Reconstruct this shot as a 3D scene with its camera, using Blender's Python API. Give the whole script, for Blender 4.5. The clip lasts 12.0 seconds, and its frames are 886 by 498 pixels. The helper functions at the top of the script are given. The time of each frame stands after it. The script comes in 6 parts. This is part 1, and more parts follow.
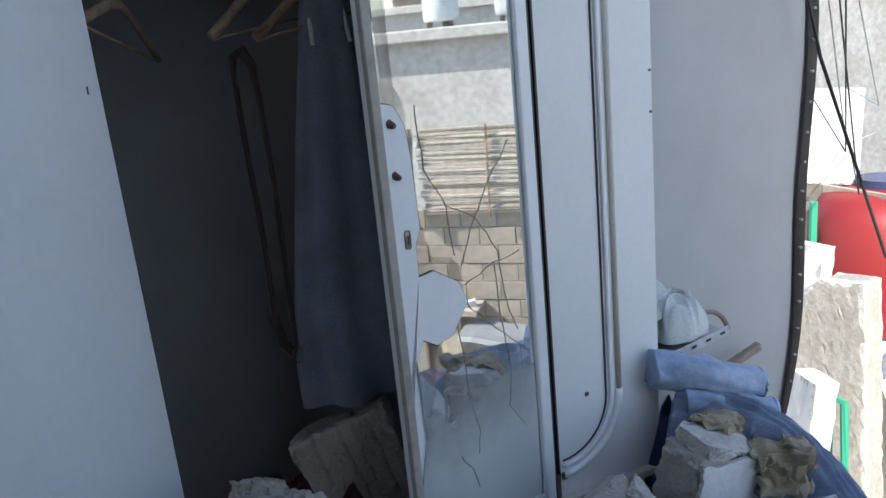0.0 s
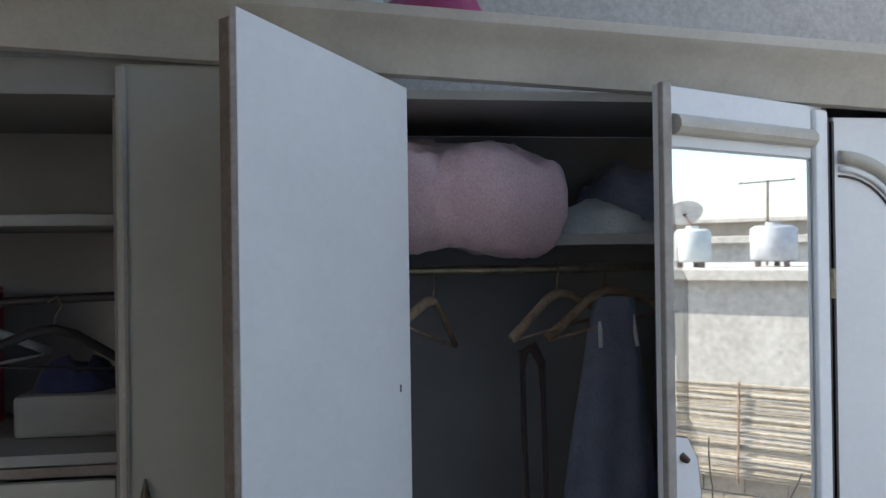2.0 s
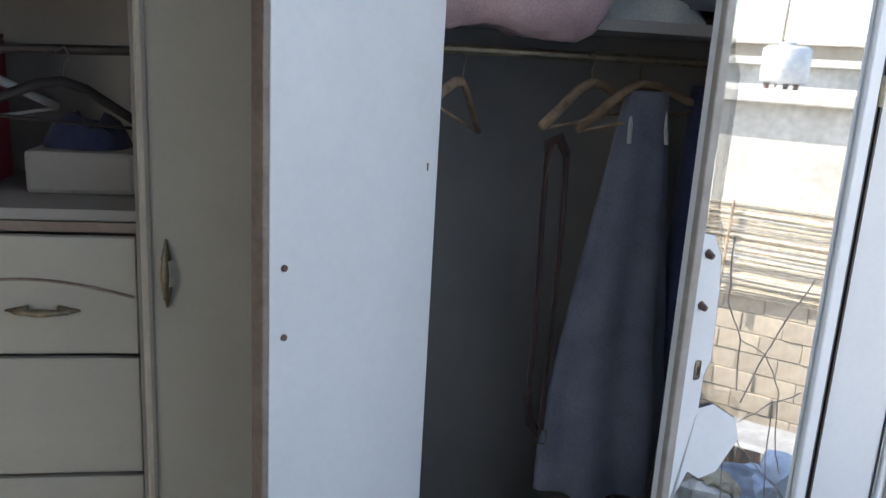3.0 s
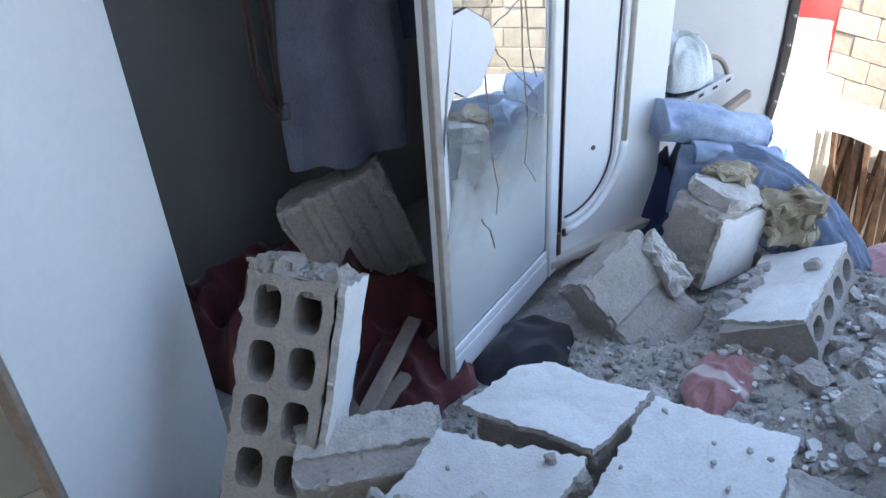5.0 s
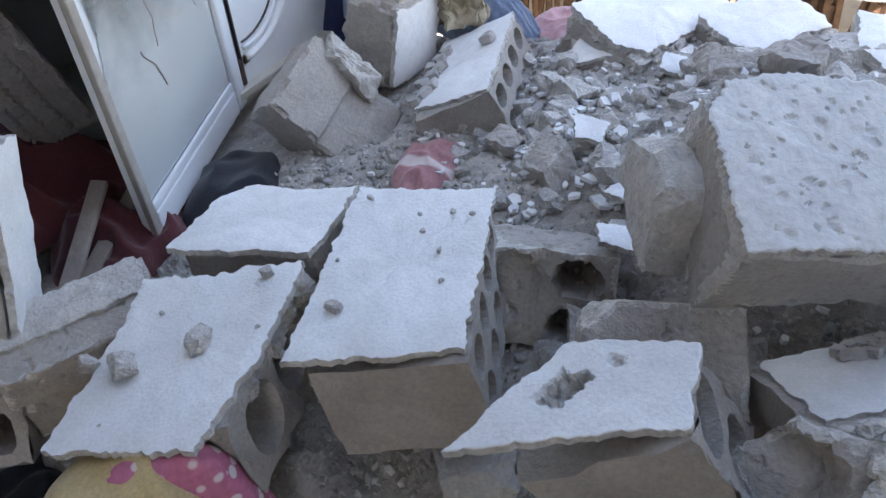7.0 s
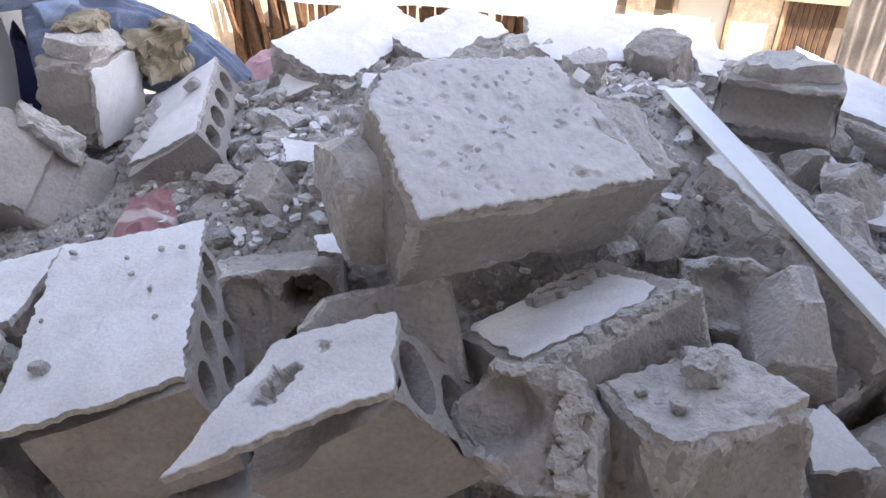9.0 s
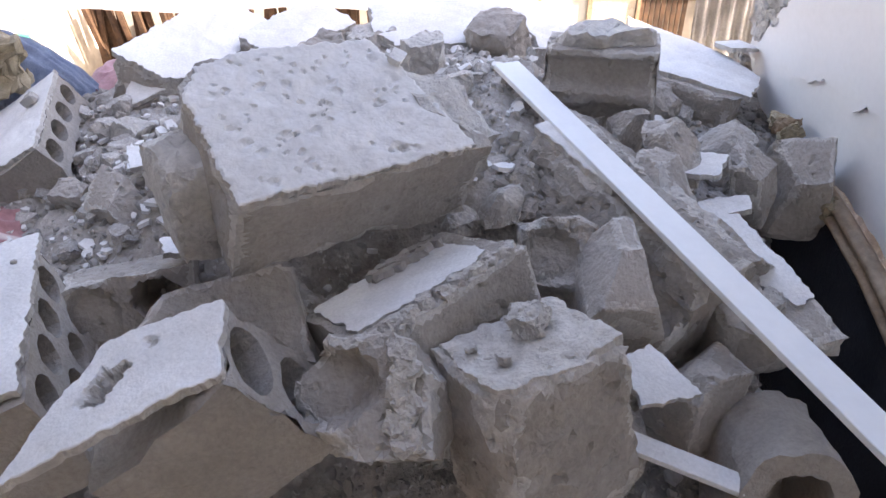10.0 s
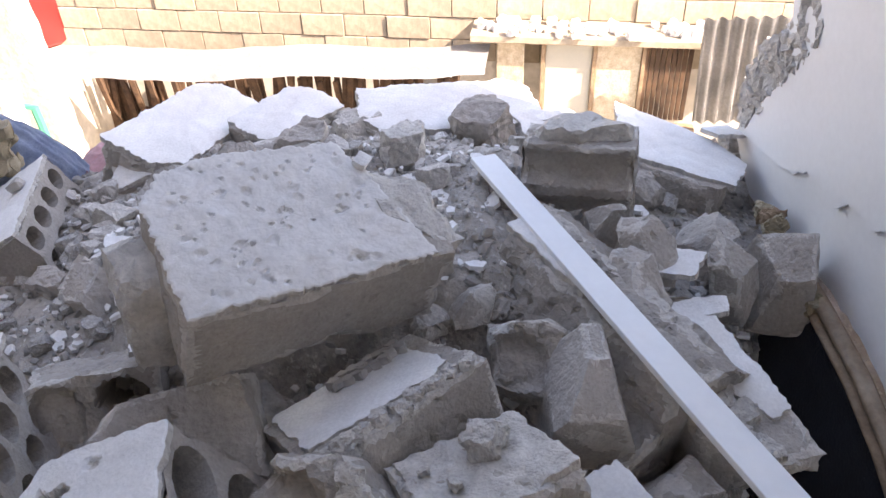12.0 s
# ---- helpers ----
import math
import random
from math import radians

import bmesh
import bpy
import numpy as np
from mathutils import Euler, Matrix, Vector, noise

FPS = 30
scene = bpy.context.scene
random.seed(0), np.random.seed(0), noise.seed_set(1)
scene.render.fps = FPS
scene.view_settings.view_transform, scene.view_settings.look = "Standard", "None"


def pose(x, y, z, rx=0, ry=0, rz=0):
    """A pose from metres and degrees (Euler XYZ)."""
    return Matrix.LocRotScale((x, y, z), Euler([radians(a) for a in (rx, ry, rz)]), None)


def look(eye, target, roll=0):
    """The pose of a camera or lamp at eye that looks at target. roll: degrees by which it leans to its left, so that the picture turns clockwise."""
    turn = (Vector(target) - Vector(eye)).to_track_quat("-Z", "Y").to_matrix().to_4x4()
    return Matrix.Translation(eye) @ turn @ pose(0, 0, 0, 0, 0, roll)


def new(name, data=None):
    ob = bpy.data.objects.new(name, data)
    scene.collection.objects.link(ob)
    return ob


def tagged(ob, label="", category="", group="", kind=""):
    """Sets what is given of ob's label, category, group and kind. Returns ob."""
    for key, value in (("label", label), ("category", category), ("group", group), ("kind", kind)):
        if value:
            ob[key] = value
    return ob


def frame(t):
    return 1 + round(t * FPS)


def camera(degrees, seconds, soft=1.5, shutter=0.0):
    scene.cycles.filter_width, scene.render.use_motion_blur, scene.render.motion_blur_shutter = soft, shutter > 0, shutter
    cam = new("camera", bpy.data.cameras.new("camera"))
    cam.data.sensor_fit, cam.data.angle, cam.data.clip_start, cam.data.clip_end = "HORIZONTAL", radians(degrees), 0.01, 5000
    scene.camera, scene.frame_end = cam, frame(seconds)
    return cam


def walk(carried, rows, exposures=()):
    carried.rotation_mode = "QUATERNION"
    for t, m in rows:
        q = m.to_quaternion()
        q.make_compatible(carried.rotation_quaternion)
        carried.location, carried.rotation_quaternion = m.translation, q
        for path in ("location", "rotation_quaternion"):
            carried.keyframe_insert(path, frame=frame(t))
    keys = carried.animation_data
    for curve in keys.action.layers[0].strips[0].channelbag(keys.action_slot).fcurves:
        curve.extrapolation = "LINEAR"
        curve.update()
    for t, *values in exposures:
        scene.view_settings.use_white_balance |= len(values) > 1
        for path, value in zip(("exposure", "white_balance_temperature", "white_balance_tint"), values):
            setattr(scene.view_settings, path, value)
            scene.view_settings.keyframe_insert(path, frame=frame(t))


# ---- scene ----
cam = camera(58.3, 12.0)
PATH = [
    (0, (-0.035, 0.049, 1.481), (0.731, 1.817, 0.947), -5.6),
    (0.5, (-0.042, 0.048, 1.508), (0.581, 1.905, 1.105), -4.1),
    (1, (-0.093, 0.063, 1.636), (0.46, 1.973, 1.422), -3.2),
    (1.5, (-0.128, 0.067, 1.706), (0.327, 2.014, 1.663), -2.0),
    (2, (-0.156, 0.083, 1.722), (0.127, 2.063, 1.73), -0.8),
    (2.5, (-0.248, 0.113, 1.7), (-0.011, 2.093, 1.544), 0.4),
    (2.7, (-0.237, 0.121, 1.68), (0.013, 2.082, 1.373), 2.0),
    (4.3, (-0.231, 0.346, 1.485), (0.446, 2.058, 0.702), -1.7),
    (4.5, (-0.248, 0.351, 1.431), (0.505, 1.996, 0.579), -2.3),
    (5, (-0.212, 0.385, 1.417), (0.64, 1.811, 0.304), -3.6),
    (5.5, (-0.2, 0.377, 1.366), (0.743, 1.631, 0.125), -3.2),
    (6, (-0.188, 0.362, 1.321), (0.845, 1.431, -0.016), -2.7),
    (6.5, (-0.174, 0.336, 1.302), (0.93, 1.253, -0.091), -3.0),
    (6.7, (-0.171, 0.329, 1.299), (0.953, 1.208, -0.102), -3.0),
    (8.3, (-0.16, 0.239, 1.267), (1.163, 0.864, -0.097), -1.4),
    (8.5, (-0.167, 0.207, 1.261), (1.206, 0.773, -0.079), -1.4),
    (9, (-0.176, 0.163, 1.254), (1.27, 0.588, -0.061), -1.0),
    (9.5, (-0.184, 0.11, 1.251), (1.286, 0.435, -0.066), -1.2),
    (10, (-0.193, 0.04, 1.245), (1.295, 0.25, -0.074), -1.4),
    (10.5, (-0.187, -0.001, 1.259), (1.318, 0.137, -0.052), -2.5),
    (11, (-0.165, -0.021, 1.277), (1.36, 0.178, -0.002), -3.2),
    (11.5, (-0.144, -0.03, 1.288), (1.4, 0.215, 0.041), -2.4),
    (12, (-0.112, -0.033, 1.291), (1.455, 0.227, 0.076), -2.0),
]
walk(cam, [(t, look(eye, target, roll)) for t, eye, target, roll in PATH], [(0.0, 1.1, 6250, 9), (1.0, 1.1, 6300, 9), (2.0, 1.22, 6700, 10), (2.5, 1.78, 7000, 11), (4.5, 2.08, 6300, 9), (5.5, 2.46, 6500, 8), (6.5, 2.42, 7000, 11),
      (8.5, 2.52, 7900, 19), (10.0, 2.60, 8150, 23), (11.0, 2.58, 8250, 23), (12.0, 2.36, 8300, 22)])

# ---- light ----
world = bpy.data.worlds.new("sky")
scene.world = world
world.use_nodes = True
sky = world.node_tree.nodes.new("ShaderNodeTexSky")
sky.sky_type, sky.sun_disc = "NISHITA", False
SUN_TO = Vector((-0.24, -0.72, 0.66)).normalized()      # the way to the sun
sky.sun_elevation = math.asin(SUN_TO.z)
sky.sun_rotation = math.atan2(SUN_TO.x, SUN_TO.y)
back = world.node_tree.nodes["Background"]
back.inputs["Strength"].default_value = 0.15
world.node_tree.links.new(sky.outputs["Color"], back.inputs["Color"])
sun_data = bpy.data.lights.new("sun", "SUN")
sun_data.energy, sun_data.angle, sun_data.color = 4.5, radians(0.53), (1.0, 0.95, 0.87)
sun = new("sun", sun_data)
sun.matrix_world = look((0, 0, 8), Vector((0, 0, 8)) - SUN_TO)


# ---- materials ----
def shader(name, rough=0.8, metal=0.0):
    m = bpy.data.materials.new(name)
    m.use_nodes = True
    nt = m.node_tree
    b = nt.nodes["Principled BSDF"]
    b.inputs["Roughness"].default_value, b.inputs["Metallic"].default_value = rough, metal
    return m, nt, b


def noise_node(nt, scale, detail=6, rough=0.6, space="Object"):
    co = nt.nodes.new("ShaderNodeTexCoord")
    n = nt.nodes.new("ShaderNodeTexNoise")
    n.inputs["Scale"].default_value, n.inputs["Detail"].default_value, n.inputs["Roughness"].default_value = scale, detail, rough
    nt.links.new(co.outputs[space], n.inputs["Vector"])
    return n.outputs["Fac"]


def ramp(nt, fac, stops):
    r = nt.nodes.new("ShaderNodeValToRGB")
    e = r.color_ramp.elements
    while len(e) < len(stops):
        e.new(0.5)
    for el, (p, c) in zip(e, stops):
        el.position, el.color = p, (*c, 1)
    nt.links.new(fac, r.inputs["Fac"])
    return r.outputs["Color"]


def mixed(nt, a, b, fac, mode="MIX"):
    m = nt.nodes.new("ShaderNodeMix")
    m.data_type, m.blend_type = "RGBA", mode
    for sock, v in ((m.inputs[6], a), (m.inputs[7], b), (m.inputs[0], fac)):
        if hasattr(v, "links"):
            nt.links.new(v, sock)
        else:
            sock.default_value = (*v, 1) if isinstance(v, tuple) else v
    return m.outputs[2]


def bump(nt, b, fac, strength, distance=0.01, before=None):
    n = nt.nodes.new("ShaderNodeBump")
    n.inputs["Strength"].default_value, n.inputs["Distance"].default_value = strength, distance
    nt.links.new(fac, n.inputs["Height"])
    if before is not None:
        nt.links.new(before, n.inputs["Normal"])
    nt.links.new(n.outputs["Normal"], b.inputs["Normal"])
    return n.outputs["Normal"]


def grainy(name, dark, light, scale=9.0, fine=90.0, rough=0.9, relief=0.5, speck=None, metal=0.0, depth=0.006, vary=0.0, grit=0.75):
    """A mottled surface: broad stains, fine grain, relief, and a few specks."""
    m, nt, b = shader(name, rough, metal)
    broad = noise_node(nt, scale, 5)
    small = noise_node(nt, fine, 4)
    col = ramp(nt, broad, [(0.32, dark), (0.68, light)])
    grain = ramp(nt, small, [(0.3, (0.72, 0.72, 0.72)), (0.7, (1.08, 1.08, 1.08))])
    col = mixed(nt, col, grain, grit, "MULTIPLY")
    if speck:
        f = noise_node(nt, scale * 4.3, 2)
        mask = ramp(nt, f, [(0.62, (0, 0, 0)), (0.70, (1, 1, 1))])
        col = mixed(nt, col, speck, mask)
    if vary:
        info = nt.nodes.new("ShaderNodeObjectInfo")
        tone = ramp(nt, info.outputs["Random"], [(0.0, (1 - vary,) * 3), (1.0, (1 + vary * 0.5,) * 3)])
        col = mixed(nt, col, tone, 1.0, "MULTIPLY")
    nt.links.new(col, b.inputs["Base Color"])
    first = bump(nt, b, broad, relief, depth * 2.5)
    bump(nt, b, small, relief, depth, first)
    return m


CONCRETE = grainy("block concrete", (0.36, 0.322, 0.288), (0.465, 0.422, 0.383), 8, 120, 0.95, 0.9, vary=0.10, depth=0.005, grit=0.6)
BROKEN = grainy("broken concrete", (0.46, 0.43, 0.395), (0.62, 0.585, 0.545), 26, 130, 0.97, 0.8, depth=0.006, grit=0.6)
PLASTER = grainy("whitewashed plaster", (0.66, 0.645, 0.63), (0.82, 0.81, 0.80), 6, 170, 0.90, 0.6, depth=0.003, grit=0.42)
GREYPLASTER = grainy("grey cement render", (0.60, 0.58, 0.56), (0.70, 0.68, 0.66), 8, 110, 0.92, 0.5, depth=0.004, grit=0.4)
RUBBLE = grainy("rubble dust", (0.32, 0.29, 0.262), (0.53, 0.49, 0.45), 14, 80, 0.97, 0.8, (0.6, 0.58, 0.55), depth=0.009)
STONE = grainy("rubble stone", (0.37, 0.345, 0.32), (0.56, 0.53, 0.50), 3, 12, 0.95, 0.3, (0.62, 0.6, 0.58), vary=0.2)
WHITE = grainy("white laminate", (0.74, 0.75, 0.76), (0.80, 0.81, 0.82), 2.5, 60, 0.42, 0.04, depth=0.002, grit=0.12)
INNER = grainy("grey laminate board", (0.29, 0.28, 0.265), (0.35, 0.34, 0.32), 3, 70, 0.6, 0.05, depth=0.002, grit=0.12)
OLIVE = grainy("cream painted door", (0.42, 0.41, 0.36), (0.48, 0.47, 0.41), 3, 60, 0.5, 0.05, depth=0.002, grit=0.12)
TRIM = grainy("worn cream moulding", (0.46, 0.43, 0.37), (0.58, 0.55, 0.48), 6, 80, 0.55, 0.12, depth=0.002, grit=0.3)
STILE = grainy("worn taupe edge strip", (0.30, 0.27, 0.235), (0.44, 0.40, 0.36), 9, 60, 0.6, 0.2, grit=0.4)
EDGE = grainy("brown edge banding", (0.22, 0.17, 0.14), (0.34, 0.28, 0.24), 9, 60, 0.6, 0.2)
GREYWALL = grainy("grey painted board", (0.40, 0.405, 0.405), (0.47, 0.475, 0.475), 2.2, 80, 0.75, 0.1, depth=0.002, grit=0.12)
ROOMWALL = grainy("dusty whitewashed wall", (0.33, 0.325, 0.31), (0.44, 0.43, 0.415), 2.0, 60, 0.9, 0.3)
# near-black for rubber parts, and for the shade painted on the cavity boxes
DARK = grainy("near-black rubber and cavity shade", (0.025, 0.02, 0.02), (0.05, 0.04, 0.04), 9, 60, 0.5, 0.2)
RUST = grainy("rusty iron", (0.10, 0.06, 0.045), (0.20, 0.13, 0.10), 18, 90, 0.7, 0.5, metal=0.3)
WOOD = grainy("raw broken wood", (0.20, 0.13, 0.08), (0.42, 0.30, 0.20), 14, 80, 0.85, 0.6)
REED = grainy("dry reed", (0.42, 0.34, 0.24), (0.62, 0.54, 0.42), 20, 90, 0.85, 0.3, vary=0.25)
REDWOOD = grainy("brown slats", (0.05, 0.028, 0.018), (0.15, 0.085, 0.05), 12, 60, 0.85, 0.4, vary=0.3)
TIN = grainy("whitened sheet metal", (0.34, 0.35, 0.37), (0.56, 0.57, 0.59), 5, 50, 0.5, 0.2, metal=0.1)
METAL = grainy("old brass", (0.20, 0.17, 0.12), (0.36, 0.31, 0.22), 20, 120, 0.4, 0.3, metal=0.8)
FARWALL = grainy("sandy concrete blocks", (0.34, 0.285, 0.22), (0.47, 0.40, 0.315), 3, 30, 0.95, 0.5, vary=0.15)
FARPLASTER = grainy("old sunlit plaster", (0.46, 0.43, 0.38), (0.64, 0.61, 0.56), 1.5, 12, 0.95, 0.5, (0.44, 0.41, 0.37))
GROUND = grainy("dusty ground", (0.25, 0.22, 0.185), (0.38, 0.34, 0.29), 0.8, 12, 0.97, 0.6)


def cloth(name, a, b, scale=30.0, rough=0.95):
    m = grainy(name, a, b, scale * 0.25, scale * 6, rough, 0.5, depth=0.003)
    m.node_tree.nodes["Principled BSDF"].inputs["Sheen Weight"].default_value = 0.2
    return m


PINK = cloth("faded pink fabric", (0.52, 0.36, 0.38), (0.62, 0.45, 0.47))
BLUEGREY = cloth("grey-blue dress cloth", (0.13, 0.145, 0.20), (0.20, 0.22, 0.29))
DENIM = cloth("worn blue denim", (0.19, 0.26, 0.40), (0.44, 0.52, 0.66), 40)
PALE = cloth("pale cotton", (0.52, 0.56, 0.55), (0.66, 0.69, 0.67))
# black cloth; also colours the sheet that paints shade under the trim rail
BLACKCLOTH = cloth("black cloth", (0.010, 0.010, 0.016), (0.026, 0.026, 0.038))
NAVY = cloth("navy cloth", (0.014, 0.020, 0.065), (0.035, 0.045, 0.12))
RED = cloth("dusty red blanket", (0.055, 0.008, 0.012), (0.13, 0.03, 0.034), 16)
ROSE = cloth("dusty rose blanket", (0.42, 0.20, 0.22), (0.62, 0.42, 0.43), 12)
MAGENTA = cloth("magenta cloth", (0.25, 0.03, 0.10), (0.38, 0.06, 0.16))
TAN = cloth("dirty tan stuffing", (0.22, 0.17, 0.10), (0.46, 0.39, 0.28), 40)
YELLOW = cloth("ochre towel", (0.50, 0.36, 0.16), (0.68, 0.52, 0.28))
BROWNBELT = cloth("brown leather", (0.035, 0.02, 0.018), (0.08, 0.045, 0.04))

mirror_mat, _nt, _b = shader("mirror", 0.02, 1.0)
_b.inputs["Base Color"].default_value = (0.86, 0.89, 0.90, 1)
reflection_veil = _nt.nodes.new("ShaderNodeBsdfDiffuse")          # thin dust on the glass; lower down it paints a bright reflection
reflection_veil.inputs["Color"].default_value = (0.62, 0.64, 0.63, 1)
both = _nt.nodes.new("ShaderNodeMixShader")
spot = _nt.nodes.new("ShaderNodeTexCoord")
axes = _nt.nodes.new("ShaderNodeSeparateXYZ")
_nt.links.new(spot.outputs["Object"], axes.inputs["Vector"])
uneven = _nt.nodes.new("ShaderNodeMath")
uneven.operation = "MULTIPLY_ADD"
uneven.inputs[1].default_value = 0.5
_nt.links.new(noise_node(_nt, 4.0, 5), uneven.inputs[0])
_nt.links.new(axes.outputs["Z"], uneven.inputs[2])
# thickest low on the glass, where the pale colour replaces a sunlit reflection
_nt.links.new(ramp(_nt, uneven.outputs[0], [(0.62, (0.70, 0.70, 0.70)), (0.82, (0.40, 0.40, 0.40)), (0.97, (0.10, 0.10, 0.10))]), both.inputs["Fac"])
_nt.links.new(_b.outputs["BSDF"], both.inputs[1])
_nt.links.new(reflection_veil.outputs["BSDF"], both.inputs[2])
_nt.links.new(both.outputs["Shader"], _nt.nodes["Material Output"].inputs["Surface"])
plastic_red, _nt, _b = shader("red tank plastic", 0.45)
_b.inputs["Base Color"].default_value = (0.24, 0.02, 0.02, 1)
plastic_pink, _nt, _b = shader("pink drawer plastic", 0.35)
_b.inputs["Base Color"].default_value = (0.34, 0.035, 0.075, 1)
green_paint, _nt, _b = shader("green paint", 0.5)
_b.inputs["Base Color"].default_value = (0.04, 0.30, 0.18, 1)
wire_mat, _nt, _b = shader("black wire", 0.6)
_b.inputs["Base Color"].default_value = (0.03, 0.03, 0.03, 1)


# ---- mesh helpers ----
def obj(name, bm, mats, smooth=False):
    me = bpy.data.meshes.new(name)
    bm.normal_update()
    edged = any(f.material_index for f in bm.faces)
    bm.to_mesh(me)
    bm.free()
    if edged and not isinstance(mats, (list, tuple)):
        mats = [mats, BROKEN]
    for m in mats if isinstance(mats, (list, tuple)) else [mats]:
        me.materials.append(m)
    for p in me.polygons:
        p.use_smooth = True
    if not smooth:
        me.set_sharp_from_angle(angle=radians(21))
    return new(name, me)


def part(name, bm, mats, parent, label="", smooth=False):
    ob = obj(name, bm, mats, smooth)
    ob.parent = parent
    return tagged(ob, label) if label else ob


def thing(name, m, label, category, group="", kind=""):
    e = new(name)
    e.empty_display_size = 0.05
    e.matrix_world = m
    return tagged(e, label, category, group, kind)


def box(x0, y0, z0, x1, y1, z1, bevel=0.0, bm=None):
    bm = bm or bmesh.new()
    made = bmesh.ops.create_cube(bm, size=1)["verts"]
    for v in made:
        v.co = Vector(((x0 + x1) / 2 + v.co.x * (x1 - x0), (y0 + y1) / 2 + v.co.y * (y1 - y0), (z0 + z1) / 2 + v.co.z * (z1 - z0)))
    if bevel:
        edges = list({e for v in made for e in v.link_edges})
        bmesh.ops.bevel(bm, geom=edges, offset=bevel, segments=2, affect="EDGES", profile=0.5)
    return bm


def tube(points, radius, sides=8, bm=None, flat=1.0):
    """A round bar along points; flat squeezes it in one direction."""
    bm = bm or bmesh.new()
    pts = [Vector(p) for p in points]
    rings, up = [], Vector((0.13, 0.31, 0.94))
    for i, p in enumerate(pts):
        d = (pts[min(i + 1, len(pts) - 1)] - pts[max(i - 1, 0)]).normalized()
        a = d.cross(up)
        a = (a if a.length > 0.05 else d.cross(Vector((1, 0, 0)))).normalized()
        b = d.cross(a)
        r = radius[i] if isinstance(radius, (list, tuple)) else radius
        rings.append([bm.verts.new(p + a * math.cos(2 * math.pi * k / sides) * r + b * math.sin(2 * math.pi * k / sides) * r * flat) for k in range(sides)])
    for r0, r1 in zip(rings, rings[1:]):
        for k in range(sides):
            bm.faces.new((r0[k], r0[(k + 1) % sides], r1[(k + 1) % sides], r1[k]))
    bm.faces.new(rings[0][::-1])
    bm.faces.new(rings[-1])
    return bm


def jagged(corners, step, amp, seed):
    """A ragged closed outline through plan corners."""
    rnd = random.Random(seed)
    out = []
    n = len(corners)
    for i in range(n):
        a, b = Vector(corners[i]), Vector(corners[(i + 1) % n])
        k = max(1, int((b - a).length / step / 0.7)) if step > 0.03 else max(1, int((b - a).length / step / 0.62))
        side = Vector((-(b - a).y, (b - a).x)).normalized()
        drift = rnd.uniform(-1, 1)
        for j in range(k):
            drift = 0.62 * drift + rnd.uniform(-0.75, 0.75)
            out.append(a + (b - a) * (j / k) + side * drift * amp)
    return out


def prism(outline, z0, z1, seed=0, flare=0.0, wobble=0.0, layers=3, bm=None, slots=(0, 0)):
    """A slab of ragged outline from z0 up to z1; slots: material of top, of the sides."""
    bm = bm or bmesh.new()
    rnd = random.Random(seed)
    n = len(outline)
    cx = sum(p.x for p in outline) / n
    cy = sum(p.y for p in outline) / n
    rings = []
    for k in range(layers + 1):
        f = k / layers
        ring = []
        for p in outline:
            s = 1 + flare * f
            j = wobble if 0 < k else 0
            ring.append(bm.verts.new((cx + (p.x - cx) * s + rnd.uniform(-j, j), cy + (p.y - cy) * s + rnd.uniform(-j, j),
                                      z1 + (z0 - z1) * f + (rnd.uniform(-j, j) * 0.6 if 0 < k else rnd.uniform(-j, j) * 0.25))))
        rings.append(ring)
    for r0, r1 in zip(rings, rings[1:]):
        for i in range(n):
            f = bm.faces.new((r0[i], r1[i], r1[(i + 1) % n], r0[(i + 1) % n]))
            f.material_index = slots[1]
    top = bm.faces.new(rings[0])
    top.material_index = slots[0]
    bm.faces.new(rings[-1][::-1]).material_index = slots[1]
    bmesh.ops.triangulate(bm, faces=[top])
    return bm


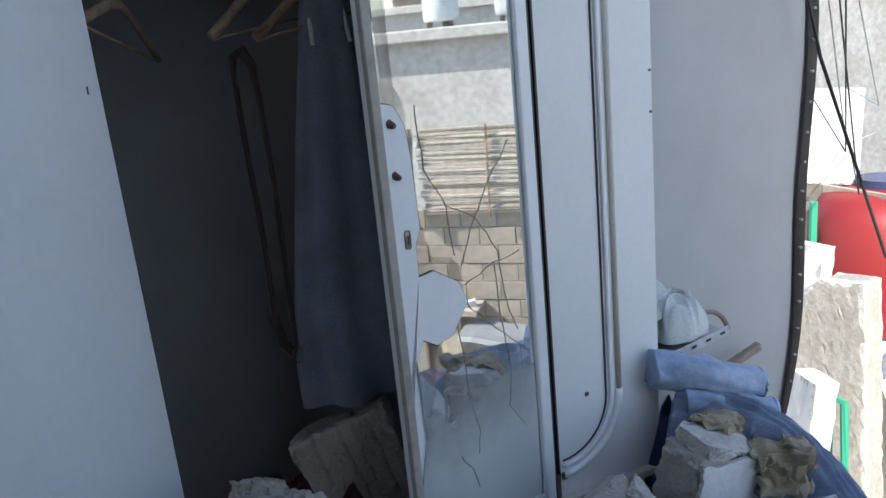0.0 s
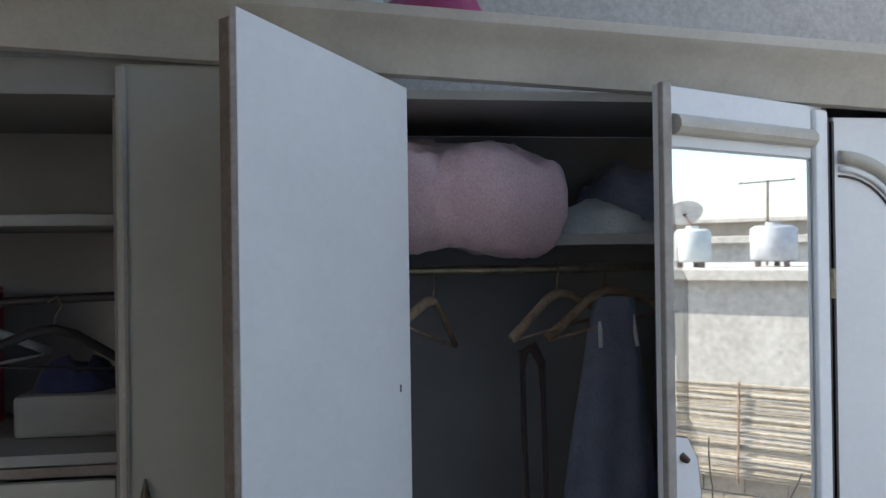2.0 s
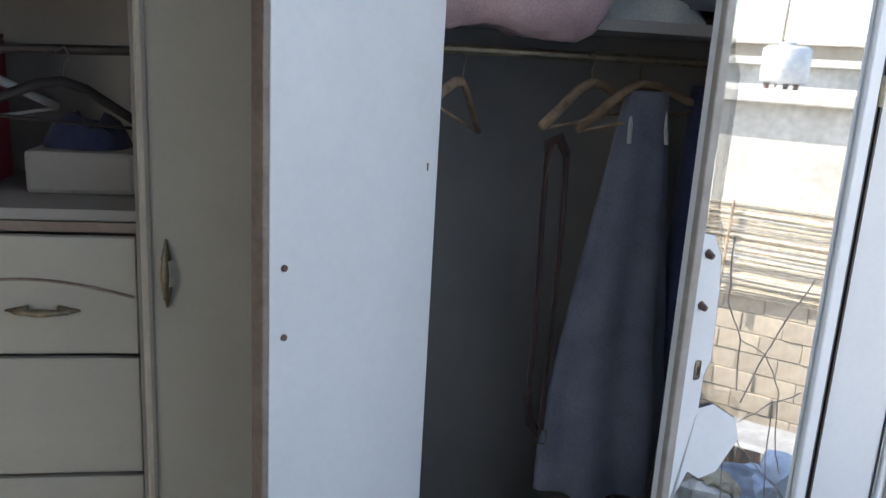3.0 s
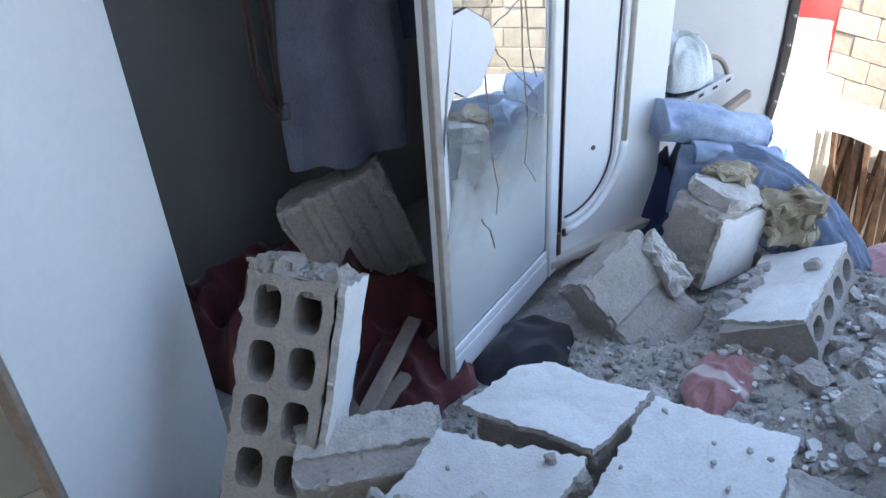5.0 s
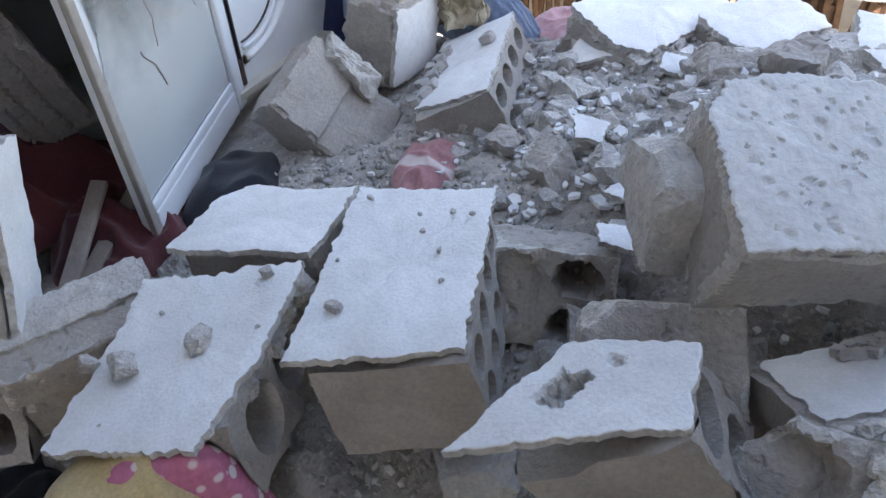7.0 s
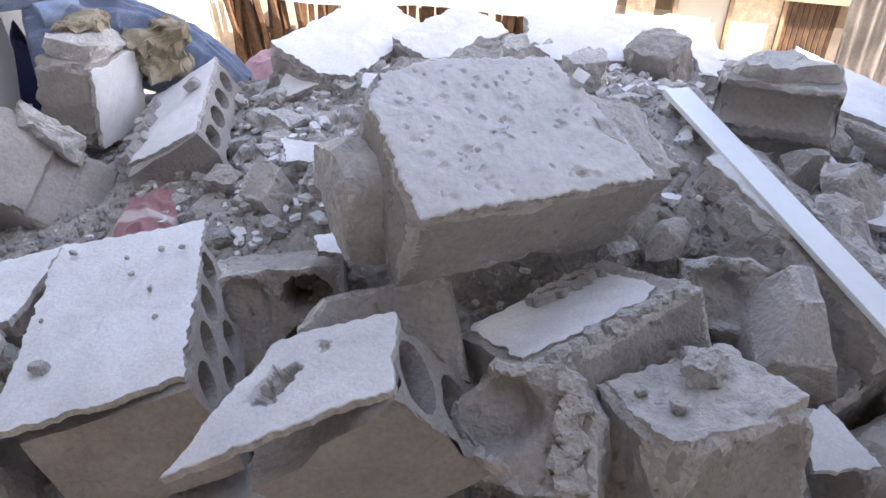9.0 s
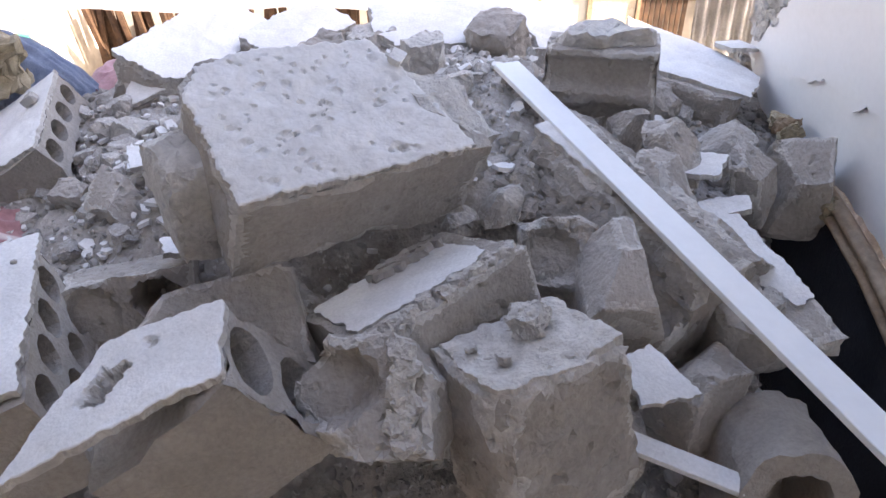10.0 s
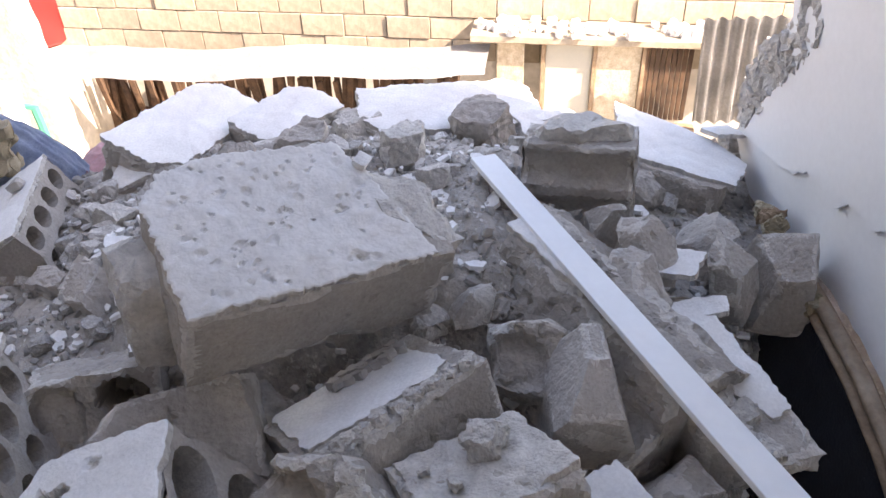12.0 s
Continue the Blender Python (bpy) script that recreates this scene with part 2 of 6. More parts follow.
def hollow(w, h, depth, nx, ny, seed=0, rim=0.022, wall=0.018, amp=0.003, hole_depth=0.85, round_=0.45):
    """A hollow block: holes in the face z=0 (x 0..w, y 0..h), body towards -z."""
    bm = bmesh.new()
    rnd = random.Random(seed)
    N = 16
    cw, ch = (w - 2 * rim + wall) / nx, (h - 2 * rim + wall) / ny
    hw, hh = (cw - wall) / 2, (ch - wall) / 2
    cut_x = [0] + [rim - wall / 2 + cw * i for i in range(1, nx)] + [w]
    cut_y = [0] + [rim - wall / 2 + ch * i for i in range(1, ny)] + [h]
    shared = {}

    def vert(x, y, z):
        key = (round(x, 5), round(y, 5), round(z, 5))
        if key not in shared:
            q = Vector((x, y, z)) * 60
            edge = 1 if min(x, w - x, y, h - y) < 1e-6 else 0.4
            shared[key] = bm.verts.new(Vector((x, y, z)) + noise.noise_vector(q + Vector((seed * 7.1, 0, 0))) * amp * edge * 2)
        return shared[key]

    def around(k, a, b, r):
        """a point of a rounded rectangle with half sizes a, b"""
        t = 2 * math.pi * (k + 0.5) / N
        c, s = math.cos(t), math.sin(t)
        p = 1 / max(abs(c) ** (1 / r) + abs(s) ** (1 / r), 1e-6) ** r
        return a * c * p, b * s * p
    for i in range(nx):
        for j in range(ny):
            x0, x1, y0, y1 = cut_x[i], cut_x[i + 1], cut_y[j], cut_y[j + 1]
            cx, cy = rim + hw + cw * i, rim + hh + ch * j
            outer, inner, deep = [], [], []
            for k in range(N):
                t = 2 * math.pi * (k + 0.5) / N
                c, s = math.cos(t), math.sin(t)
                p = 1 / max(abs(c), abs(s))
                ox = cx + (c * p * (x1 - cx) if c > 0 else c * p * (cx - x0))
                oy = cy + (s * p * (y1 - cy) if s > 0 else s * p * (cy - y0))
                outer.append(vert(min(max(ox, x0), x1), min(max(oy, y0), y1), 0))
                ix, iy = around(k, hw, hh, round_)
                inner.append(bm.verts.new((cx + ix, cy + iy, rnd.uniform(-0.002, 0.001))))
                deep.append(bm.verts.new((cx + ix * 0.9, cy + iy * 0.9, -depth * hole_depth)))
            corner = [vert(x1, y1, 0), vert(x0, y1, 0), vert(x0, y0, 0), vert(x1, y0, 0)]
            for k in range(N):
                k2 = (k + 1) % N
                q = k // (N // 4) if (k + 1) % (N // 4) == 0 else -1
                bm.faces.new((outer[k], outer[k2], inner[k2], inner[k]))
                bm.faces.new((inner[k], inner[k2], deep[k2], deep[k]))
            for c4, k in zip(corner, (1, 5, 9, 13)):
                a, b = outer[k], outer[(k + 1) % N]
                if c4 not in (a, b) and a is not b:
                    bm.faces.new((a, c4, b))
            bm.faces.new(deep[::-1])
    # the outer sides
    nz = max(3, int(depth / 0.035))
    kx, ky = max(3, int(w / 0.03)), max(3, int(h / 0.03))

    def skin(f, nu, nv, flip):
        g = [[vert(*f(u / nu, v / nv)) for v in range(nv + 1)] for u in range(nu + 1)]
        for u in range(nu):
            for v in range(nv):
                vs = (g[u][v], g[u + 1][v], g[u + 1][v + 1], g[u][v + 1])
                bm.faces.new(vs[::-1] if flip else vs)
    skin(lambda u, v: (u * w, 0, -v * depth), kx, nz, True)
    skin(lambda u, v: (u * w, h, -v * depth), kx, nz, False)
    skin(lambda u, v: (0, u * h, -v * depth), ky, nz, False)
    skin(lambda u, v: (w, u * h, -v * depth), ky, nz, True)
    skin(lambda u, v: (u * w, v * h, -depth), kx, ky, True)
    bmesh.ops.recalc_face_normals(bm, faces=bm.faces[:])
    return bm


def lump(l, w, h, seed, cuts=5, amp=0.12, sub=2):
    """A broken chunk: a box cut by planes and roughened, centred, base at z=0."""
    rnd = random.Random(seed)
    bm = bmesh.new()
    bmesh.ops.create_cube(bm, size=1)
    for v in bm.verts:
        v.co = Vector((v.co.x * l, v.co.y * w, v.co.z * h))
    for _ in range(cuts):
        n = Vector((rnd.uniform(-1, 1), rnd.uniform(-1, 1), rnd.uniform(-0.5, 1))).normalized()
        reach = abs(n.x) * l / 2 + abs(n.y) * w / 2 + abs(n.z) * h / 2
        cut = bmesh.ops.bisect_plane(bm, geom=bm.verts[:] + bm.edges[:] + bm.faces[:], plane_co=n * reach * rnd.uniform(0.58, 0.86), plane_no=n, clear_outer=True)
        edges = [e for e in cut["geom_cut"] if isinstance(e, bmesh.types.BMEdge)]
        if edges:
            bmesh.ops.contextual_create(bm, geom=edges)
    bmesh.ops.triangulate(bm, faces=bm.faces[:])
    for _ in range(sub):
        bmesh.ops.subdivide_edges(bm, edges=bm.edges[:], cuts=1, use_grid_fill=True)
        bmesh.ops.triangulate(bm, faces=[f for f in bm.faces if len(f.verts) > 3])
    size = (l + w + h) / 3
    for v in bm.verts:
        off = noise.noise_vector(v.co * (2.2 / size) + Vector((seed, 0, 0))) * amp * size * 0.35
        off += noise.noise_vector(v.co * (7.0 / size) + Vector((0, seed, 0))) * amp * size * 0.22
        v.co += off
    low = min(v.co.z for v in bm.verts)
    for v in bm.verts:
        v.co.z -= low
    bmesh.ops.recalc_face_normals(bm, faces=bm.faces[:])
    return bm


def slab_block(l, w, h, seed, amp=0.004, dent=0.012, step=0.016):
    """A worn solid block, top at z=0, body down to -h, with chipped edges."""
    bm = bmesh.new()
    nx, ny, nz = max(2, int(l / step)), max(2, int(w / step)), max(2, int(h / step))
    shared = {}

    def vert(i, j, k):
        if (i, j, k) not in shared:
            p = Vector((l * (i / nx - 0.5), w * (j / ny - 0.5), -h * k / nz))
            on = (i in (0, nx)) + (j in (0, ny)) + (k in (0, nz))
            s = Vector((seed * 3.7, seed, 0))
            off = noise.noise_vector(p * 14 + s) * amp * 1.6 + noise.noise_vector(p * 55 + s) * amp
            if on >= 2:
                chip = max(0.0, noise.noise(p * 22 + s) + 0.25) * dent
                off += Vector((-math.copysign(chip, p.x) * (i in (0, nx)), -math.copysign(chip, p.y) * (j in (0, ny)), -chip * (k == 0) + chip * (k == nz)))
            shared[(i, j, k)] = bm.verts.new(p + off)
        return shared[(i, j, k)]

    def skin(f, a, b, flip):
        for u in range(a):
            for v in range(b):
                vs = [vert(*f(u, v)), vert(*f(u + 1, v)), vert(*f(u + 1, v + 1)), vert(*f(u, v + 1))]
                bm.faces.new(vs[::-1] if flip else vs)
    skin(lambda u, v: (u, v, 0), nx, ny, False)
    skin(lambda u, v: (u, v, nz), nx, ny, True)
    skin(lambda u, v: (u, 0, v), nx, nz, True)
    skin(lambda u, v: (u, ny, v), nx, nz, False)
    skin(lambda u, v: (0, u, v), ny, nz, False)
    skin(lambda u, v: (nx, u, v), ny, nz, True)
    bmesh.ops.recalc_face_normals(bm, faces=bm.faces[:])
    return bm


def rock(l, w, h, cuts=(), seed=0, rough=0.004, chip=0.020, step=0.012, carve=None):
    """A broken block, top centre at the origin: a box cut by planes (point, normal), its
    edges crumbled, its faces roughened; carve moves a point for grooves and hollows."""
    bm = bmesh.new()
    bmesh.ops.create_cube(bm, size=1)
    for v in bm.verts:
        v.co = Vector((v.co.x * l, v.co.y * w, (v.co.z - 0.5) * h))
    planes = [(Vector((1, 0, 0)), l / 2), (Vector((-1, 0, 0)), l / 2), (Vector((0, 1, 0)), w / 2), (Vector((0, -1, 0)), w / 2), (Vector((0, 0, 1)), 0.0), (Vector((0, 0, -1)), h)]
    for co, no in cuts:
        n, co = Vector(no).normalized(), Vector(co)
        cut = bmesh.ops.bisect_plane(bm, geom=bm.verts[:] + bm.edges[:] + bm.faces[:], plane_co=co, plane_no=n, clear_outer=True)
        edges = [e for e in cut["geom_cut"] if isinstance(e, bmesh.types.BMEdge)]
        if edges:
            bmesh.ops.contextual_create(bm, geom=edges)
            planes.append((n, n.dot(co)))
    bmesh.ops.triangulate(bm, faces=bm.faces[:])
    for _ in range(9):
        long_ = [e for e in bm.edges if e.calc_length() > step * 1.45]
        if not long_:
            break
        bmesh.ops.subdivide_edges(bm, edges=long_, cuts=1)
        bmesh.ops.triangulate(bm, faces=[f for f in bm.faces if len(f.verts) > 3])
    s = Vector((seed * 3.1, seed * 1.3, seed * 0.7))
    crumbled = {}
    for v in bm.verts:
        p = v.co.copy()
        (d1, n1), (d2, n2) = sorted(((d - n.dot(p), n) for n, d in planes), key=lambda q: q[0])[:2]
        k = noise.noise(p * 15 + s) + 0.5 * noise.noise(p * 42 + s)
        reach = chip * (1.0 + 0.8 * k)
        e = max(0.0, 1 - d2 / max(reach, 0.003))
        off = noise.noise_vector(p * 11 + s) * rough * 0.9 + noise.noise_vector(p * 40 + s) * rough * 0.8 + noise.noise_vector(p * 100 + s) * rough * 0.45
        off -= (n1 + n2) * e * e * chip * 0.40 * max(0.0, 0.28 + k)
        pit = noise.noise(p * 62 - s)
        if pit > 0.38:
            off -= n1 * (pit - 0.38) * rough * 5
        if carve:
            off += Vector(carve(p))
        crumbled[v] = e * (0.7 + k)
        v.co = p + off
    for f in bm.faces:
        f.material_index = 1 if sum(crumbled[v] for v in f.verts) > 1.0 else 0
    bmesh.ops.recalc_face_normals(bm, faces=bm.faces[:])
    return bm


def bowl(p, at, radii, deep, along):
    """How far a point sinks along a direction inside an ellipsoid hollow."""
    f = sum(((a - b) / r) ** 2 for a, b, r in zip(p, at, radii))
    if f >= 1:
        return Vector((0, 0, 0))
    return Vector(along) * deep * min(1.0, (1 - f) * 2.4)


def heap(l, w, h, seed, folds=5.0, fold=0.35, n=44, along=1.0):
    """A crumpled pile of cloth: a dome with creases, base at z=0."""
    bm = bmesh.new()
    g = []
    for i in range(n + 1):
        row = []
        for j in range(n + 1):
            u, v = i / n * 2 - 1, j / n * 2 - 1
            a, b = u * math.sqrt(1 - v * v / 2), v * math.sqrt(1 - u * u / 2)
            r = min(1.0, math.hypot(a, b))
            q = Vector((a * l / 2, b * w / 2, 0))
            s = Vector((seed * 5.3, seed * 1.7, seed))
            c = Vector((q.x * along, q.y, 0)) * folds
            crease = 1 - abs(noise.noise(c + s + noise.noise_vector(c * 0.6 + s) * 0.8)) * 2
            z = h * (1 - r ** 2.6) ** 0.6 * (1 - fold + fold * crease) + h * 0.12 * noise.noise(q * 3 + s) * (1 - r)
            out = 1 + 0.18 * noise.noise(Vector((math.atan2(b, a), seed, 0)) * 1.7)
            row.append(bm.verts.new((q.x * out, q.y * out, max(z, 0.0))))
        g.append(row)
    for i in range(n):
        for j in range(n):
            bm.faces.new((g[i][j], g[i + 1][j], g[i + 1][j + 1], g[i][j + 1]))
    return bm


def pillow(l, w, h, seed, n=32):
    bm = bmesh.new()
    for side in (1, -1):
        g = []
        for i in range(n + 1):
            row = []
            for j in range(n + 1):
                u, v = i / n * 2 - 1, j / n * 2 - 1
                t = max(0.0, (1 - u ** 12) * (1 - v ** 6)) ** 0.5
                p = Vector((u * l / 2 * (1 - 0.06 * v * v), v * w / 2 * (1 - 0.06 * u * u), 0))
                c = 0.35 * noise.noise(p * 6 + Vector((seed, side, 0))) + 0.28 * (0.5 - abs(noise.noise(p * 16 + Vector((seed, side, 3)))))
                row.append(bm.verts.new(p + Vector((0, 0, side * h / 2 * t * (1 + c)))))
            g.append(row)
        for i in range(n):
            for j in range(n):
                vs = (g[i][j], g[i + 1][j], g[i + 1][j + 1], g[i][j + 1])
                bm.faces.new(vs if side > 0 else vs[::-1])
    bmesh.ops.remove_doubles(bm, verts=bm.verts[:], dist=1e-4)
    return bm


# ---- the room ----
def structure(name, bm, mat, label="", category=""):
    return tagged(obj(name, bm, mat), label, category, kind="structure")


structure("floor", box(-3.0, -2.6, -0.60, 1.75, 2.6, -0.35), GROUND, "dusty concrete floor buried under rubble", "floor")
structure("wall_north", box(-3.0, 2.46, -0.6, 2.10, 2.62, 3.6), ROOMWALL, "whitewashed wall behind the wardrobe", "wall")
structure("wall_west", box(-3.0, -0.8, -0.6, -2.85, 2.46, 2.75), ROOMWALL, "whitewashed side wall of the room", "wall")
# unseen slab with a ragged edge, added to keep skylight off the wardrobe
structure("ceiling", prism(jagged([(-3.0, -0.8), (0.12, -0.8), (0.18, 0.2), (0.10, 1.2), (0.16, 2.6), (-3.0, 2.6)], 0.12, 0.035, 3), 2.80, 2.95), ROOMWALL, "unseen roof slab added to shade the wardrobe side", "ceiling")


def upright(name, outline, m, thick, mat, label):
    """A wall of ragged outline (x, z) at the pose m, its face to +y."""
    bm = prism(outline, -thick, 0.0, 4, 0.0, 0.0, 1)
    ob = structure(name, bm, mat, label, "wall")
    ob.matrix_world = m @ Matrix(((-1, 0, 0, 0), (0, 0, 1, 0), (0, 1, 0, 0), (0, 0, 0, 1)))
    return ob


# the torn white wall; its unseen top, added to block sun, is slit for a narrow streak
SOUTH = pose(1.10, -0.60, 0, 0, 0, 8.3)
edge = [Vector((-p.x, p.y)) for p in jagged([(-3.6, -0.5), (-0.60, -0.5), (-0.54, 0.06), (-0.42, 0.16), (-0.28, 0.215), (-0.14, 0.245), (0.02, 0.255), (0.25, 0.235), (0.42, 0.18), (0.56, 0.18), (0.70, 0.25), (0.70, 0.34), (0.52, 0.52), (0.55, 0.66), (0.46, 0.80), (0.50, 1.3),
                                                         (0.42, 2.2), (0.45, 3.4), (0.40, 6.4), (-0.38, 6.4), (-0.37, 4.35), (-0.41, 4.22), (-0.475, 4.25), (-0.49, 4.5), (-0.50, 6.4), (-3.6, 6.4)], 0.035, 0.008, 8)]
upright("wall_south", edge, SOUTH, 0.10, WHITE, "torn white wall with a ragged free edge and an added sun-blocking top")
sheet_edge = jagged([(-0.06, 0.53), (0.02, 0.50), (0.10, 0.485), (0.14, 0.455), (0.22, 0.46), (0.30, 0.44), (0.34, 0.40), (0.66, 0.33), (0.51, 0.53), (0.53, 0.66), (0.44, 0.80), (0.46, 1.3), (-0.10, 1.3), (-0.04, 0.9)], 0.03, 0.008, 12)
torn = tagged(obj("torn_sheet", prism([Vector((-p.x, p.y)) for p in sheet_edge][::-1], -0.006, 0.0, 4, 0.0, 0.0, 1), WHITE), "torn white laminate sheet hanging on the wall", "wall sheet")
torn.matrix_world = SOUTH @ pose(0, 0.0085, -0.045) @ Matrix(((-1, 0, 0, 0), (0, 0, 1, 0), (0, 1, 0, 0), (0, 0, 0, 1)))
for k, (x, z, q) in enumerate(((1.76, 0.345, 0.10), (1.70, 0.42, 0.12), (1.63, 0.50, 0.13), (1.56, 0.57, 0.12), (1.50, 0.64, 0.14), (1.47, 0.76, 0.13), (1.80, 0.25, 0.09))):
    ob = tagged(obj("torn_plaster", lump(q, 0.05, q * 0.95, 600 + k, 6, 0.45, 4), BROKEN), "rough grey plaster clinging to the torn wall edge", "plaster", "torn plaster lumps")
    ob.matrix_world = pose(x, -0.60 + 0.146 * (x - 1.1) - 0.015, z - q * 0.45, 0, 20 * k, 8)
# added boxes, coloured near black to stand in for the void's shade
structure("cavity_back", box(0.15, -1.12, 0.0, 2.2, -1.02, 0.62), DARK, "near-black back board painting the cavity's shade", "wall")
structure("cavity_top", box(0.15, -1.02, 0.56, 1.85, -0.79, 0.62), DARK, "near-black top board painting the cavity's shade", "wall")
structure("cavity_end", box(1.85, -1.02, 0.0, 1.95, -0.62, 0.62), DARK, "near-black end board painting the cavity's shade", "wall")


def mound(x, y):
    """Height of the rubble under the loose blocks."""
    z = 0.06 + 0.30 * math.exp(-((x - 0.95) ** 2 / 0.55 + (y - 0.25) ** 2 / 0.40)) + 0.10 * math.exp(-((x - 1.5) ** 2 / 0.4 + (y - 0.9) ** 2 / 0.5))
    z -= 0.09 * max(0.0, min(1.0, (1.0 - x) / 0.25)) * max(0.0, min(1.0, (1.1 - y) / 0.3))
    z += 0.10 * math.exp(-((x - 1.5) ** 2 / 0.3 + (y + 0.1) ** 2 / 0.3)) - 0.80 * math.exp(-((x - 0.84) ** 2 / 0.09 + (y + 0.66) ** 2 / 0.032))
    z -= 0.06 * max(0.0, min(1.0, (0.95 - x) / 0.2)) * max(0.0, min(1.0, (0.85 - y) / 0.2))
    z -= 0.12 * math.exp(-((x - 1.15) ** 2 / 0.05 + (y + 0.62) ** 2 / 0.008))
    if x < 0.25:
        z *= max(0.0, 1 - (0.25 - x) * 1.6)
        z -= min(0.38, (0.25 - x) * 1.1)
    if y > 1.45:
        z *= max(0.1, 1 - (y - 1.45) * 2)
    brow = 1.58 + 0.42 * max(0.0, min(1.0, (1.10 - y) / 0.25))
    if x > brow:
        z -= (x - brow) * 0.85
    q = Vector((x, y, 0))
    return z + 0.035 * noise.noise(q * 5) + 0.02 * noise.noise(q * 13) + 0.010 * noise.noise(q * 37)


bm = bmesh.new()
NX, NY = 150, 150
grid = [[bm.verts.new((-0.6 + 3.6 * i / NX, -1.0 + 3.2 * j / NY, mound(-0.6 + 3.6 * i / NX, -1.0 + 3.2 * j / NY))) for j in range(NY + 1)] for i in range(NX + 1)]
for i in range(NX):
    for j in range(NY):
        bm.faces.new((grid[i][j], grid[i + 1][j], grid[i + 1][j + 1], grid[i][j + 1]))
tagged(obj("rubble_ground", bm, RUBBLE), "grey mound of crushed concrete and dust", "rubble", kind="stuff")

structure("ground", box(-60, -60, -3.0, 90, 60, -2.8), GROUND, "dusty courtyard ground", "ground")

# ---- the wardrobe ----
def moulding(width, profile, parent, name, mat, x0, label=""):
    """A straight moulding along x: profile of (y, z) points."""
    bm = bmesh.new()
    ends = [[bm.verts.new((x, y, z)) for y, z in profile] for x in (x0, x0 + width)]
    k = len(profile)
    for i in range(k):
        bm.faces.new((ends[0][i], ends[0][(i + 1) % k], ends[1][(i + 1) % k], ends[1][i]))
    bm.faces.new(ends[0][::-1])
    bm.faces.new(ends[1])
    bmesh.ops.recalc_face_normals(bm, faces=bm.faces[:])
    return part(name, bm, mat, parent, label)


wardrobe = thing("wardrobe", pose(0, 1.83, 0), "large cream and white wardrobe with broken open doors", "wardrobe")
for x in (-1.42, -0.60, 0.0, 1.028, 1.40):
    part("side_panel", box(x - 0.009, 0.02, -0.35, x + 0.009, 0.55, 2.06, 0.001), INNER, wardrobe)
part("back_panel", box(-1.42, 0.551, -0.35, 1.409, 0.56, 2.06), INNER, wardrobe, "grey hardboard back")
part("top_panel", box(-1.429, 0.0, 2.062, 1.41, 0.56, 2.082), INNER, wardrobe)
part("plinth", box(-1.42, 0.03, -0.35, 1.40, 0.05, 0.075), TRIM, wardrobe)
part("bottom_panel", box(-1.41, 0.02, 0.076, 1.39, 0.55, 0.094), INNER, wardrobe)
part("ledge", box(0.55, -0.035, 0.10, 1.55, 0.012, 0.125, 0.004), TRIM, wardrobe, "dusty broken base rail")
crown = moulding(2.85, [(0.0, 2.064), (-0.03, 2.066), (-0.036, 2.085), (-0.044, 2.108), (-0.054, 2.132), (-0.066, 2.152), (-0.080, 2.168), (-0.085, 2.178), (-0.085, 2.20), (0.02, 2.20)], wardrobe, "crown_moulding", TRIM, -1.43, "worn cream crown moulding")
crown.matrix_local = pose(0.55, 0, 2.075, 0, 3.0, 0) @ pose(-0.55, 0, -2.06)
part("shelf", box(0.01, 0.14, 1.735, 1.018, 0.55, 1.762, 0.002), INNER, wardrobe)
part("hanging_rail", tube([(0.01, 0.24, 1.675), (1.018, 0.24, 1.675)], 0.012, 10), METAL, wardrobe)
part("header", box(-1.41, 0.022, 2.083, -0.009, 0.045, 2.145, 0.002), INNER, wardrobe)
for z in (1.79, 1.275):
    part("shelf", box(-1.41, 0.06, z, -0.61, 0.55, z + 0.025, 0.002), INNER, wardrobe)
part("shelf_edge", box(-1.41, 0.055, 1.252, -0.61, 0.062, 1.273), EDGE, wardrobe)
part("hanging_rail", tube([(-1.41, 0.25, 1.60), (-0.61, 0.25, 1.63)], 0.011, 10), DARK, wardrobe)


def bail(parent, x, y, z, turned=0.0):
    """An ornate drop handle."""
    rot = pose(x, y, z, 0, turned, 0)
    pts = [rot @ Vector((0.0, -0.012 - 0.010 * math.sin(math.pi * (i / 12)), -0.062 + 0.124 * i / 12)) for i in range(13)]
    rad = [0.003 + 0.006 * math.sin(math.pi * i / 12) ** 2 + 0.002 * (i in (2, 10)) for i in range(13)]
    bm = tube(pts, rad, 8)
    for s in (-1, 1):
        tube([rot @ Vector((0, 0.002, s * 0.05)), rot @ Vector((0, -0.018, s * 0.05))], 0.006, 8, bm)
        tube([rot @ Vector((0, -0.001, s * 0.03)), rot @ Vector((0, -0.004, s * 0.075))], [0.012, 0.002], 8, bm)
    part("handle", bm, METAL, parent, "tarnished brass handle", True)


# a closed cream leaf, and a drawer front beside it
leaf = part("door", box(-0.588, -0.001, 0.10, -0.012, 0.018, 2.128, 0.003), OLIVE, wardrobe, "closed cream door with a brass handle")
part("bead", tube([(-0.585, -0.003, 0.12), (-0.585, -0.003, 2.12)], 0.011, 8), TRIM, leaf)
bail(leaf, -0.545, -0.002, 1.18)
drawer = part("drawer", box(-1.40, 0.035, 0.985, -0.615, 0.055, 1.246, 0.003), OLIVE, wardrobe, "cream drawer front with a curved bead")
arc = [(-1.07 + 0.45 * i / 24, 0.033, 1.115 + 0.038 * math.sin(math.pi * i / 24)) for i in range(25)]
part("bead", tube(arc, 0.004, 6), EDGE, drawer)
bail(drawer, -0.805, 0.033, 1.085, 90)
